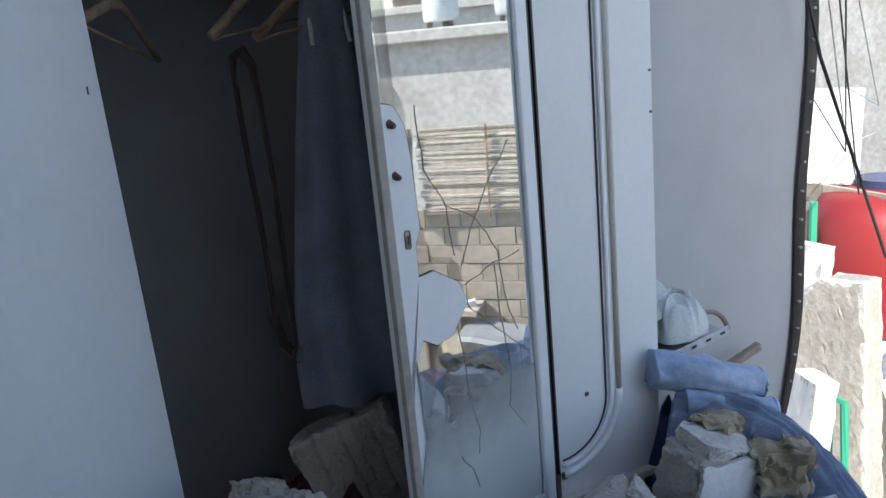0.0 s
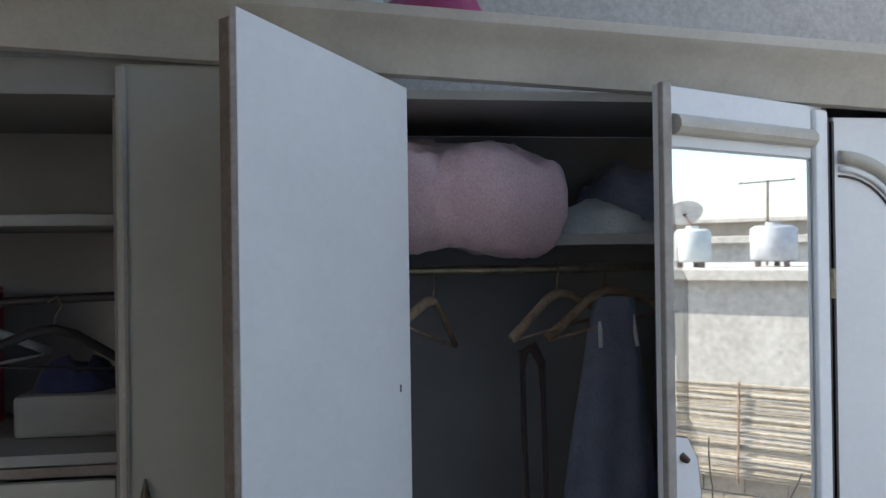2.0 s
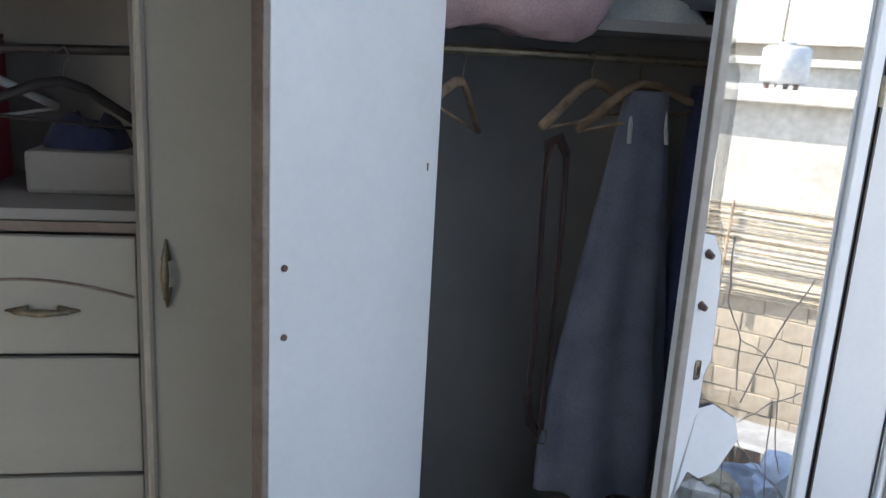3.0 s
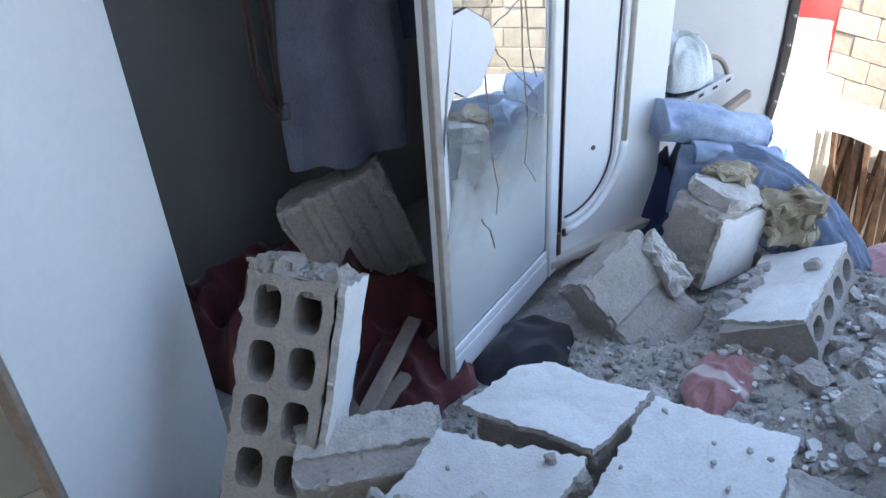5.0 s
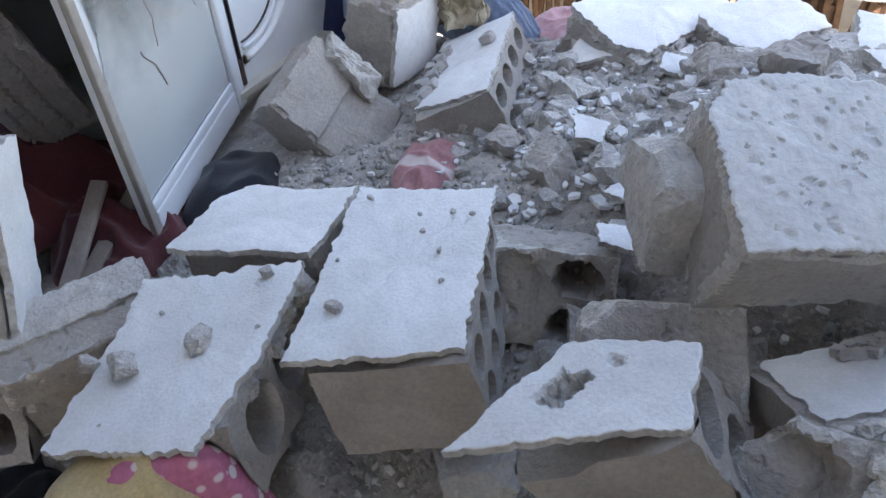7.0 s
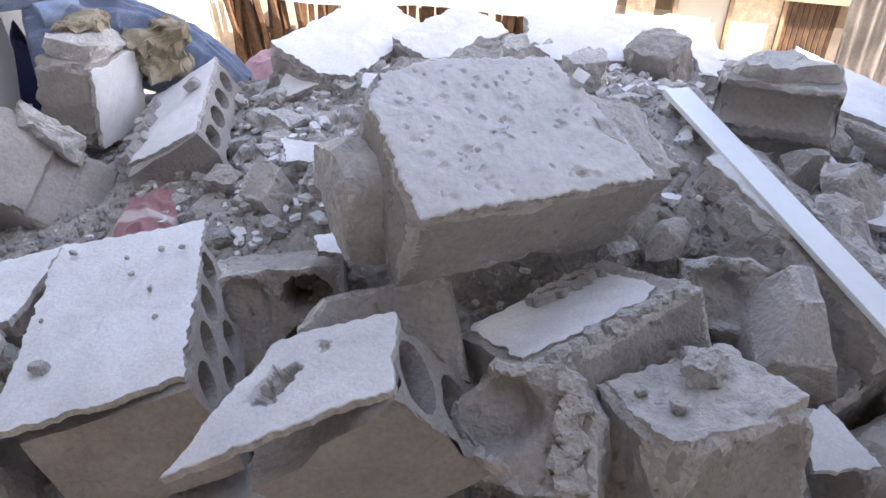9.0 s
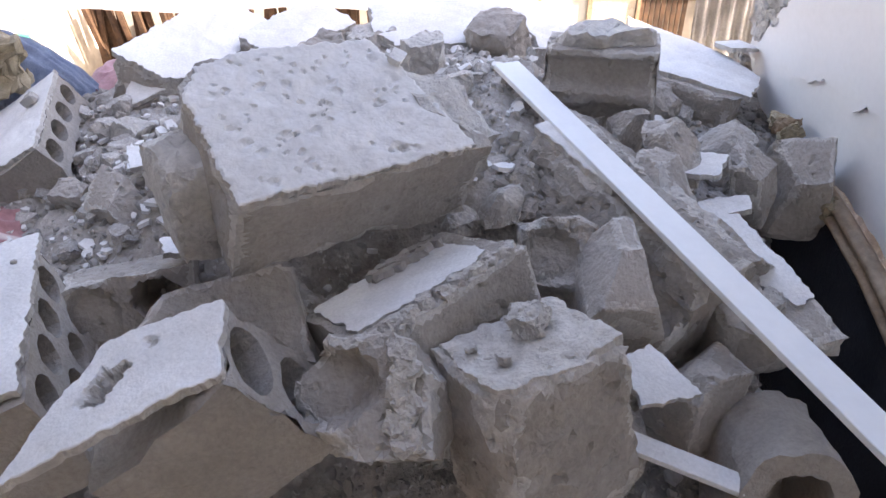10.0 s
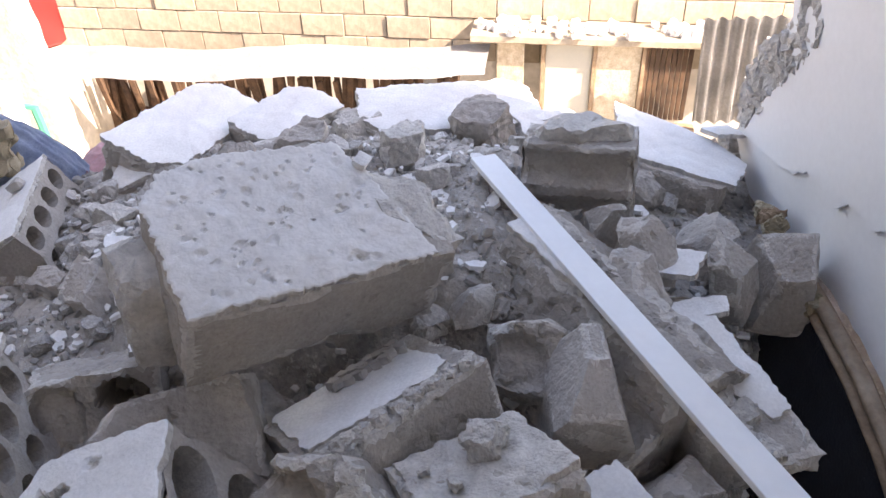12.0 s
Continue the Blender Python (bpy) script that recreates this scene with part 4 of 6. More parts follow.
# block with a pale tilted top below the large one
b = fallen(place((0.655, 0.212, 0.421), (0.717, -0.695, 0.07), (0.725, 0.51, -0.46)), "tilted block with a pale dusty top")
part("body", rock(0.285, 0.235, 0.15, [((-0.13, -0.06, 0), (-0.8, -0.5, 0.1))], 35, 0.004, 0.014, 0.010), CONCRETE, b)
part("plaster", cap(jagged([(-0.128, -0.072), (0.075, -0.080), (0.11, -0.05), (0.10, 0.10), (-0.12, 0.10)], 0.012, 0.005, 20), 0.007, 10, (), 0.002, 14), PLASTER, b, "pale plaster skin")
for k in range(8):
    part("mortar_ridge", lump(0.036, 0.022, 0.016, 170 + k % 5, 6, 0.4, 3), BROKEN, b).matrix_local = pose(-0.09 + 0.030 * k, -0.098 - 0.004 * (k % 2), -0.008, 0, 0, 33 * k)
for k in range(16):
    part("crumb", lump(0.022, 0.018, 0.014, 180 + k % 4, 5, 0.3, 1), STONE, b).matrix_local = pose(-0.02 + 0.016 * (k % 8), 0.055 + 0.022 * (k // 8) - 0.004 * (k % 3), 0.005, 0, 0, 61 * k)
# block with a loose lump of mortar on it
b = fallen(pose(0.523, 0.030, 0.450, -18, 1.5, -52.6), "squat concrete block with crumbs of mortar on top")
part("body", rock(0.21, 0.17, 0.24, [((-0.08, -0.075, 0), (-0.7, -0.6, 0.12))], 36, 0.0065, 0.022, 0.009), CONCRETE, b)
part("top_crust", cap(jagged([(-0.075, -0.078), (0.097, -0.077), (0.097, 0.077), (-0.097, 0.077), (-0.097, -0.04)], 0.010, 0.004, 21), 0.006, 11, (), 0.006, 30), BROKEN, b)
for x, y, s, k in ((0.02, 0.02, 0.05, 37), (0.03, 0.055, 0.03, 38), (-0.05, -0.02, 0.018, 39), (-0.07, 0.03, 0.014, 40)):
    part("mortar_lump", lump(s * 1.15, s * 0.85, s * 0.7, k, 7, 0.4, 3), BROKEN, b).matrix_local = pose(x, y, 0.003, 0, 0, k * 40)
b = fallen(place((0.425, 0.25, 0.437), (0.0, -0.98, 0.17), (0.80, 0.1, 0.58)), "broken hollow block shell with a rough pale rim", "block_shell")
part("body", rock(0.215, 0.165, 0.12, [((-0.10, 0.01, 0), (-0.75, 0.65, 0)), ((0.10, 0.03, 0), (0.8, 0.6, 0)), ((0, -0.08, 0), (-0.5, -0.8, 0.3))], 41, 0.006, 0.024, 0.009, lambda p: bowl(p, (-0.065, 0.012, 0), (0.105, 0.060, 0.06), 0.042, (0, 0.1, -1))), CONCRETE, b)
for k in range(6):
    part("rim_crumb", lump(0.036, 0.030, 0.024, 148 + k, 6, 0.4, 3), BROKEN, b, "crumbled rim").matrix_local = pose(0.065 + 0.010 * (k % 2), 0.055 - 0.023 * k, -0.014, 0, 0, 40 * k)
# chunks on the far side of the plank
b = fallen(pose(1.318, -0.084, 0.495, -8, -4, -97), "split concrete block with rough ribs")
part("body", rock(0.225, 0.13, 0.18, [((-0.10, -0.06, 0), (-0.8, -0.5, 0.2))], 12, 0.004, 0.016, 0.008, lambda p: (0, 0.026 * max(0.0, 1 - ((p.z + 0.048) / 0.036) ** 4), 0) if p.y < -0.05 and abs(p.z + 0.048) < 0.036 else ((0, 0.014 * max(0.0, 1 - ((p.z + 0.14) / 0.03) ** 4), 0) if p.y < -0.05 and abs(p.z + 0.14) < 0.03 else sum((bowl(p, (0.1125, y, z), (0.02, 0.030, 0.022), 0.07, (-1, 0, 0)) for y, z in ((-0.005, -0.045), (0.0, -0.095), (0.0, -0.145))), Vector((0, 0, 0))))), CONCRETE, b)
part("broken_top", lump(0.19, 0.10, 0.035, 42, 5, 0.3), BROKEN, b).matrix_local = pose(0, 0, -0.012)
b = fallen(pose(1.63, -0.33, 0.285, -8, 8.8, -107.3), "concrete block with a broad white plaster slab")
part("body", moved(rock(0.31, 0.25, 0.20, [((0.0, -0.125, -0.15), (0, -0.6, -0.8)), ((0.15, -0.1, 0), (0.8, -0.5, 0.1))], 43, 0.005, 0.018, 0.011, lambda p: (0, 0.016, 0) if p.y < -0.10 and -0.13 < p.z < -0.09 else (0, 0, 0)), pose(-0.02, -0.005, 0)), CONCRETE, b)
part("plaster", cap(jagged([(-0.10, -0.125), (0.155, -0.10), (0.165, 0.05), (0.06, 0.13), (-0.21, 0.18)], 0.014, 0.005, 22), 0.011, 12), PLASTER, b, "white plaster skin")
b = fallen(pose(1.33, 0.105, 0.388, 8, 0, -96), "upright broken block piece")
part("body", rock(0.16, 0.19, 0.26, [((-0.03, 0, 0), (-0.7, -0.15, 0.8)), ((0.05, 0, 0), (0.75, 0.1, 0.45)), ((0, -0.05, 0), (0, -0.8, 0.5))], 44, 0.005, 0.022, 0.010), CONCRETE, b)
part("plaster", cap(jagged(rect(0.07, 0.06), 0.012, 0.005, 23), 0.007, 13), PLASTER, b).matrix_local = pose(0.0, 0.0, -0.002, 4, 0, 0)
for x, y, z, rx, ry, rz, l, w, h, sd, lab in ((1.70, 0.955, 0.262, 14, 3, -17, 0.44, 0.24, 0.15, 51, "sunlit block with white plaster on the heap's edge"), (1.76, 0.70, 0.268, 6, -3, -30, 0.27, 0.20, 0.16, 52, "small sunlit plastered block"),
                                              (1.75, 0.25, 0.318, 4, 2, -72, 0.48, 0.24, 0.17, 53, "long sunlit slab with white plaster"), (1.70, -0.03, 0.292, 10, 8, -60, 0.19, 0.16, 0.15, 54, "sunlit plastered block fragment")):
    b = fallen(pose(x, y, z, rx, ry, rz), lab)
    part("body", rock(l * 0.97, w * 0.95, h, [((-l * 0.44, -w * 0.3, 0), (-0.7, -0.6, 0.1)), ((l * 0.42, w * 0.35, 0), (0.6, 0.7, 0.2))], sd, 0.006, 0.024, 0.012), CONCRETE, b)
    part("plaster", cap(jagged([(-l * 0.49, -w * 0.18), (-l * 0.38, -w * 0.48), (l * 0.49, -w * 0.47), (l * 0.48, w * 0.25), (l * 0.36, w * 0.47), (-l * 0.48, w * 0.48)], 0.014, 0.007, sd), 0.012, sd), PLASTER, b, "white plaster skin")
    for k in range(4):
        part("broken_edge", lump(0.08, 0.05, 0.055, sd * 3 + k, 6, 0.4, 3), BROKEN, b).matrix_local = pose(-l * 0.36 + l * 0.24 * k, -w * 0.46, -0.065, 0, 0, 40 * k)
b = fallen(pose(1.54, 0.99, 0.238, 11, -9, -59.7), "thin plastered block piece full of crumbs")
part("body", moved(hollow(0.10, 0.07, 0.22, 1, 1, 14, amp=0.006, rim=0.012), Matrix.Translation((0.105, -0.06, -0.075)) @ TO_X), CONCRETE, b)
part("plaster", cap(jagged([(-0.135, -0.067), (0.114, -0.04), (0.10, 0.03), (-0.079, 0.06)], 0.013, 0.004, 24), 0.008, 14), PLASTER, b, "white plaster skin")
b = fallen(place((0.945, -0.150, 0.424), (0.755, 0.65, 0.09), (-0.65, 0.755, 0.0)), "craggy broken mortar mass under the plank", "mortar_mass")
part("body", rock(0.48, 0.40, 0.29, [((0, 0.08, 0), (0, 1, 0.72)), ((0, -0.03, 0), (0, -1, 1.0)), ((0.22, 0, 0), (1, 0.3, 0.35))], 45, 0.007, 0.02, 0.010, lambda p: (0, -0.03 * max(0.0, noise.noise(p * 13 + Vector((4, 0, 0)))) - 0.05 * max(0.0, 0.25 - abs(noise.noise(p * 6))) * (p.y > 0), 0)), CONCRETE, b)
for k, (x, y, z, q) in enumerate(((0.13, 0.15, -0.12, 0.07), (0.17, 0.19, -0.18, 0.08), (0.07, 0.19, -0.19, 0.07), (0.20, 0.13, -0.12, 0.06))):
    part("ridge", lump(q, q * 0.7, q * 1.1, 145 + k, 6, 0.45, 4), BROKEN if k % 2 else CONCRETE, b).matrix_local = pose(x, y - 0.03, z - 0.03, -25, 0, 50 * k)
part("plaster_edge", cap(jagged(rect(0.21, 0.036), 0.012, 0.003, 28), 0.012, 28), PLASTER, b, "white plaster edge").matrix_local = pose(0.105, 0.055, 0.003, 0, 0, 0)
b = fallen(place((0.752, -0.118, 0.436), (0.164, -0.987, -0.06), (0.987, 0.164, 0.0)), "wedge of broken concrete with a sharp ridge", "concrete_wedge")
part("body", rock(0.135, 0.155, 0.20, [((0, -0.004, 0), (0, -0.576, 0.818)), ((-0.012, 0, 0), (-1, 0, 0.72)), ((0.02, 0, 0), (1, 0, 0.35)), ((0, -0.078, -0.10), (-0.1, -1, -0.25))], 46, 0.0025, 0.007, 0.010), CONCRETE, b)
b = fallen(place((0.79, -0.03, 0.375), (0.164, -0.987, 0.05), (0.70, 0.12, 0.70)), "small broken shell with a smooth hollow", "block_shell")
part("body", rock(0.15, 0.14, 0.11, [((0.05, 0.05, 0), (0.5, 0.8, 0.1)), ((-0.05, 0.06, 0), (-0.5, 0.8, 0.2)), ((0, -0.06, 0), (-0.4, -0.8, 0.2))], 149, 0.005, 0.022, 0.008, lambda p: bowl(p, (-0.04, 0.0, 0), (0.06, 0.055, 0.04), 0.026, (0, 0, -1))), CONCRETE, b)
b = fallen(place((0.817, -0.308, 0.346), (0.88, 0.46, 0.05), (-0.46, 0.88, 0.03)), "long plastered block beneath the plank")
part("body", rock(0.35, 0.16, 0.17, [((-0.17, 0, -0.05), (-0.8, 0, -0.6)), ((-0.165, 0.02, 0), (-0.7, 0.7, 0.1))], 47, 0.005, 0.018, 0.010), CONCRETE, b)
part("plaster", cap(jagged([(-0.09, -0.08), (0.165, -0.078), (0.165, 0.03), (0.02, 0.02), (-0.10, -0.035)], 0.012, 0.005, 25), 0.009, 15), PLASTER, b, "white plaster skin")
for k in range(9):
    part("crumb", lump(0.05, 0.04, 0.022, 150 + k % 5, 6, 0.4, 3), BROKEN, b).matrix_local = pose(-0.145 + 0.034 * k, 0.012 + 0.02 * math.sin(k * 2.1) + 0.003 * k, -0.008, 0, 0, 50 * k)
b = fallen(place((0.42, -0.265, 0.222), (0.10, -0.98, 0.0), (0.35, 0.05, 0.92)), "broken block end with an arched hollow")
bm = bmesh.new()
arch = [(0, -0.10), (0, -0.05)] + [(math.pi - math.pi * i / 14, None) for i in range(15)] + [(1, -0.05), (1, -0.10)]
rings = []
for k in range(9):
    for r, row in ((0.046, []), (0.080, [])):
        for a, y in arch:
            p = Vector((0.088 + r * math.cos(a), 0.045 + r * math.sin(a), -0.02 * k)) if y is None else Vector((0.088 + (r if a else -r), y, -0.02 * k))
            row.append(bm.verts.new(p + noise.noise_vector(p * 30) * 0.008 + noise.noise_vector(p * 80) * 0.004))
        rings.append(row)
for k in range(8):
    for i in range(len(arch) - 1):
        for o in (0, 1):
            bm.faces.new((rings[2 * k + o][i], rings[2 * k + o][i + 1], rings[2 * k + 2 + o][i + 1], rings[2 * k + 2 + o][i]))
for k in (0, 16):
    for i in range(len(arch) - 1):
        bm.faces.new((rings[k][i], rings[k][i + 1], rings[k + 1][i + 1], rings[k + 1][i]))
for i in (0, len(arch) - 1):
    for k in range(8):
        bm.faces.new((rings[2 * k][i], rings[2 * k + 1][i], rings[2 * k + 3][i], rings[2 * k + 2][i]))
bm.faces.new([rings[16][i] for i in range(len(arch))])
bmesh.ops.recalc_face_normals(bm, faces=bm.faces[:])
part("body", bm, CONCRETE, b)
b = fallen(pose(0.375, 2.00, 0.13, -8, -14, -20), "plastered block leaning inside the wardrobe")
part("body", rock(0.29, 0.13, 0.30, [((-0.145, 0, -0.2), (-0.8, 0, -0.6))], 49, 0.005, 0.024, 0.011, lambda p: (0, 0.012 * (math.sin(p.x * 75) > 0.3), 0) if p.y < -0.05 else (0, 0, 0)), CONCRETE, b).matrix_local = pose(0.13, 0.06, 0.30, 0, -4, 0)
# lumps with a shape of their own behind the plank
for x, y, z, rx, ry, rz, l, w, h, sd, lab in ((0.985, -0.185, 0.440, 8, 6, 40, 0.10, 0.085, 0.10, 60, "pale angular lump of concrete by the plank"), (1.075, -0.195, 0.445, -10, 20, 70, 0.085, 0.07, 0.10, 61, "dark-faced angular lump of concrete"),
                                              (1.105, -0.362, 0.372, -24, 12, 62, 0.06, 0.11, 0.13, 62, "leaning slab of broken concrete"), (1.145, -0.465, 0.315, -34, 10, 74, 0.13, 0.15, 0.13, 63, "dusty-topped block with a rounded dark end"),
                                              (1.185, -0.135, 0.420, 0, 6, 20, 0.06, 0.055, 0.13, 64, "spiky dusty lump of mortar"), (1.02, -0.30, 0.345, 14, -8, 15, 0.06, 0.09, 0.05, 65, "small pale angular lump"),
                                              (1.26, -0.36, 0.34, 8, -8, 50, 0.10, 0.08, 0.10, 66, "small grey angular lump"), (0.66, -0.235, 0.315, 10, 12, 30, 0.12, 0.08, 0.14, 67, "crumbling upright mortar lump"),
                                              (0.925, 0.085, 0.395, 4, 0, 24, 0.05, 0.08, 0.05, 68, "small pale lump by the large block"),
                                              (0.55, -0.10, 0.27, 4, 8, 10, 0.10, 0.09, 0.10, 70, "half-buried grey lump of concrete"), (0.985, 0.885, 0.265, -30, 0, 62, 0.15, 0.11, 0.13, 71, "crumbling mortar lump in the gravel"),
                                              (1.20, 0.79, 0.275, 6, 0, 10, 0.09, 0.08, 0.09, 72, "rounded lump of mortar"), (1.16, 0.90, 0.255, 0, 9, 50, 0.10, 0.08, 0.09, 73, "rounded lump of mortar"),
                                              (1.28, 0.86, 0.262, 12, 0, 80, 0.10, 0.09, 0.10, 74, "rounded lump of mortar"), (1.54, 0.64, 0.318, 10, -8, -50, 0.24, 0.13, 0.14, 75, "low grey block full of dust"),
                                              (1.05, 0.66, 0.31, 0, 12, 30, 0.12, 0.09, 0.10, 76, "angular lump beside the large block"), (1.46, 0.42, 0.30, 6, 6, 60, 0.12, 0.10, 0.12, 77, "grey angular lump on the crest")):
    cut = random.Random(sd)
    around = [((cut.uniform(-0.1, 0.1) * l, 0, 0), (cut.choice((-1, 1)), cut.uniform(-0.6, 0.6), cut.uniform(0.6, 1.1))), ((0, cut.uniform(0.05, 0.2) * w, 0), (cut.uniform(-0.5, 0.5), 1, cut.uniform(0.5, 1.0))),
              ((0, -0.42 * w, -0.5 * h), (cut.uniform(-0.4, 0.4), -1, -0.3)), ((0.42 * l, 0.3 * w, 0), (1, cut.uniform(0.3, 0.8), 0.1))]
    b = tagged(obj("concrete_chunk", rock(l * 1.15, w * 1.15, h * 1.1, around, sd, 0.004, 0.012, 0.009), CONCRETE), lab, "rubble", "broken concrete lumps")
    b.matrix_world = pose(x, y, z, rx, ry, rz)
for k, (x, y, rz, l, w) in enumerate(((0.40, 0.70, 45, 0.14, 0.13), (0.33, 0.14, 60, 0.15, 0.12), (0.42, -0.08, 30, 0.14, 0.13), (0.62, -0.34, 20, 0.13, 0.10), (0.70, 0.62, 20, 0.11, 0.10), (1.50, 0.55, 65, 0.13, 0.10),
                                      (1.40, 0.30, 10, 0.11, 0.10), (1.62, 0.15, 70, 0.16, 0.12), (1.20, 0.50, 35, 0.12, 0.10), (1.30, 1.00, 70, 0.08, 0.07), (1.42, 0.70, 25, 0.11, 0.09), (1.10, 1.04, 80, 0.08, 0.06),
                                      (1.66, 0.46, 40, 0.13, 0.10), (1.55, -0.05, 20, 0.10, 0.09), (1.45, -0.22, 55, 0.11, 0.08), (0.70, -0.46, 30, 0.10, 0.08), (0.75, 0.42, 75, 0.12, 0.10))):
    b = tagged(obj("concrete_chunk", lump(l, w, min(l, w) * 0.95, 90 + k, 7, 0.24, 4), CONCRETE if k % 3 else BROKEN), "jagged grey lump of broken concrete", "rubble", "broken concrete lumps")
    b.matrix_world = pose(x, y, mound(x, y) - 0.02, 10 * math.sin(k), 12 * math.cos(k), rz)

# flakes of plaster
rnd = random.Random(9)
for k, (x, y, z, s) in enumerate(((0.575, -0.155, 0.335, 0.10), (1.075, -0.265, 0.375, 0.12), (0.985, -0.325, 0.352, 0.06), (0.83, 0.66, 0.30, 0.08), (1.12, 0.62, 0.36, 0.09), (1.35, 0.72, 0.30, 0.07),
                                  (1.10, 0.85, 0.30, 0.08), (0.96, 0.70, 0.30, 0.07), (1.22, 0.62, 0.32, 0.06), (1.44, 0.80, 0.28, 0.08), (0.98, 0.16, 0.40, 0.07), (1.18, 0.20, 0.40, 0.07), (1.75, -0.46, 0.28, 0.10))):
    ob = tagged(obj("plaster_flake", cap(jagged([(-s * 0.6, -s * 0.35), (s * 0.4, -s * 0.45), (s * 0.6, s * 0.2), (-s * 0.2, s * 0.5)], 0.01, 0.004, 70 + k), 0.008, k, (), 0.0015, 5), PLASTER), "flat white flake of wall plaster", "plaster", "plaster flakes")
    ob.matrix_world = pose(x, y, z, rnd.uniform(-12, 12), rnd.uniform(-14, 6), rnd.uniform(0, 360))

# the plank
plank = tagged(obj("plank", moved(box(-0.563, -0.028, -0.006, 0.563, 0.028, 0.006, 0.002), Matrix.Identity(4)), WHITE), "long narrow white-painted board lying on the rubble", "plank")
plank.matrix_world = place((0.789, -0.192, 0.4386), (0.8454, 0.533, 0.0415), (-0.54, 0.84, 0.10))
sliver = tagged(obj("wood_sliver", box(-0.11, -0.018, -0.005, 0.11, 0.018, 0.005, 0.002), PLASTER), "short pale splinter of painted board", "plank")
sliver.matrix_world = place((0.485, -0.175, 0.285), (0.25, 0.9, 0.12), (-1, 0.2, 0.1))

# small rubble
rnd = random.Random(21)
stones = [lump(1, rnd.uniform(0.6, 0.9), rnd.uniform(0.5, 0.8), 200 + k, 9, 0.28, 2) for k in range(8)]
shapes = []
for k, s in enumerate(stones):
    ob = obj("stone_shape", s, STONE)
    shapes.append(ob.data)
    bpy.data.objects.remove(ob)
count = 0
while count < 296:
    x, y = rnd.uniform(0.2, 1.95), rnd.uniform(-0.45, 1.45)
    dense = math.exp(-((x - 1.25) ** 2 / 0.15 + (y - 0.78) ** 2 / 0.12)) + 0.5 * math.exp(-((x - 1.05) ** 2 / 0.08 + (y + 0.3) ** 2 / 0.05)) + 0.3
    if rnd.random() > dense:
        continue
    s = rnd.choice((0.025, 0.03, 0.035, 0.045, 0.055, 0.07))
    ob = tagged(new("stone", rnd.choice(shapes)), "small grey lump of crushed concrete", "rubble", "small rubble stones")
    ob.matrix_world = pose(x, y, mound(x, y) - s * 0.15, rnd.uniform(-25, 25), rnd.uniform(-25, 25), rnd.uniform(0, 360)) @ Matrix.Diagonal((s, s, s, 1))
    count += 1
verts, faces = [], []
ico = [Vector(p).normalized() for p in ((0, -0.53, 0.85), (0, 0.53, 0.85), (0, -0.53, -0.85), (0, 0.53, -0.85), (0.85, 0, 0.53), (0.85, 0, -0.53), (-0.85, 0, 0.53), (-0.85, 0, -0.53), (0.53, 0.85, 0), (-0.53, 0.85, 0), (0.53, -0.85, 0), (-0.53, -0.85, 0))]
tri = [(a, b, c) for a in range(12) for b in range(a + 1, 12) for c in range(b + 1, 12) if all((ico[p] - ico[q]).length < 1.2 for p, q in ((a, b), (b, c), (a, c)))]
for _ in range(13000):
    x, y = rnd.uniform(0.1, 2.2), rnd.uniform(-0.55, 1.55)
    s = 0.0035 + 0.012 * rnd.random() ** 3
    k0, turn_m = len(verts), Euler((rnd.uniform(0, 6), rnd.uniform(0, 6), rnd.uniform(0, 6))).to_matrix()
    scale = Vector((rnd.uniform(0.7, 1.3), rnd.uniform(0.6, 1.1), rnd.uniform(0.4, 0.9))) * s
    base = Vector((x, y, mound(x, y) + s * 0.3))
    verts += [base + turn_m @ Vector((p.x * scale.x, p.y * scale.y, p.z * scale.z)) * rnd.uniform(0.8, 1.2) for p in ico]
    for a, b_, c in tri:
        n = (ico[b_] - ico[a]).cross(ico[c] - ico[a])
        faces.append((k0 + a, k0 + b_, k0 + c) if n.dot(ico[a]) > 0 else (k0 + a, k0 + c, k0 + b_))
me = bpy.data.meshes.new("gravel")
me.from_pydata(verts, [], faces)
me.materials.append(STONE)
tagged(new("gravel", me), "grey crumbs of crushed concrete", "gravel", kind="stuff")

verts, faces = [], []
for _ in range(650):
    x, y = rnd.gauss(1.22, 0.30), rnd.gauss(0.72, 0.30)
    if rnd.random() < 0.3:
        x, y = rnd.uniform(0.6, 1.6), rnd.uniform(-0.45, 0.3)
    s = 0.006 + 0.018 * rnd.random() ** 2
    m = pose(x, y, mound(x, y) + 0.010, rnd.uniform(-25, 25), rnd.uniform(-25, 25), rnd.uniform(0, 360))
    k0 = len(verts)
    ring = [(s * rnd.uniform(0.6, 1.3) * math.cos(a), s * rnd.uniform(0.5, 1.0) * math.sin(a)) for a in (0.2, 1.3, 2.6, 3.7, 5.1)]
    verts += [m @ Vector((px, py, 0.004)) for px, py in ring] + [m @ Vector((px, py, -0.004)) for px, py in ring]
    faces += [tuple(k0 + q for q in range(5)), tuple(k0 + 9 - q for q in range(5))] + [(k0 + q, k0 + 5 + q, k0 + 5 + (q + 1) % 5, k0 + (q + 1) % 5) for q in range(5)]
me = bpy.data.meshes.new("plaster_shards")
me.from_pydata(verts, [], faces)
me.materials.append(PLASTER)
tagged(new("plaster_shards", me), "small white shards of wall plaster", "plaster", kind="stuff")

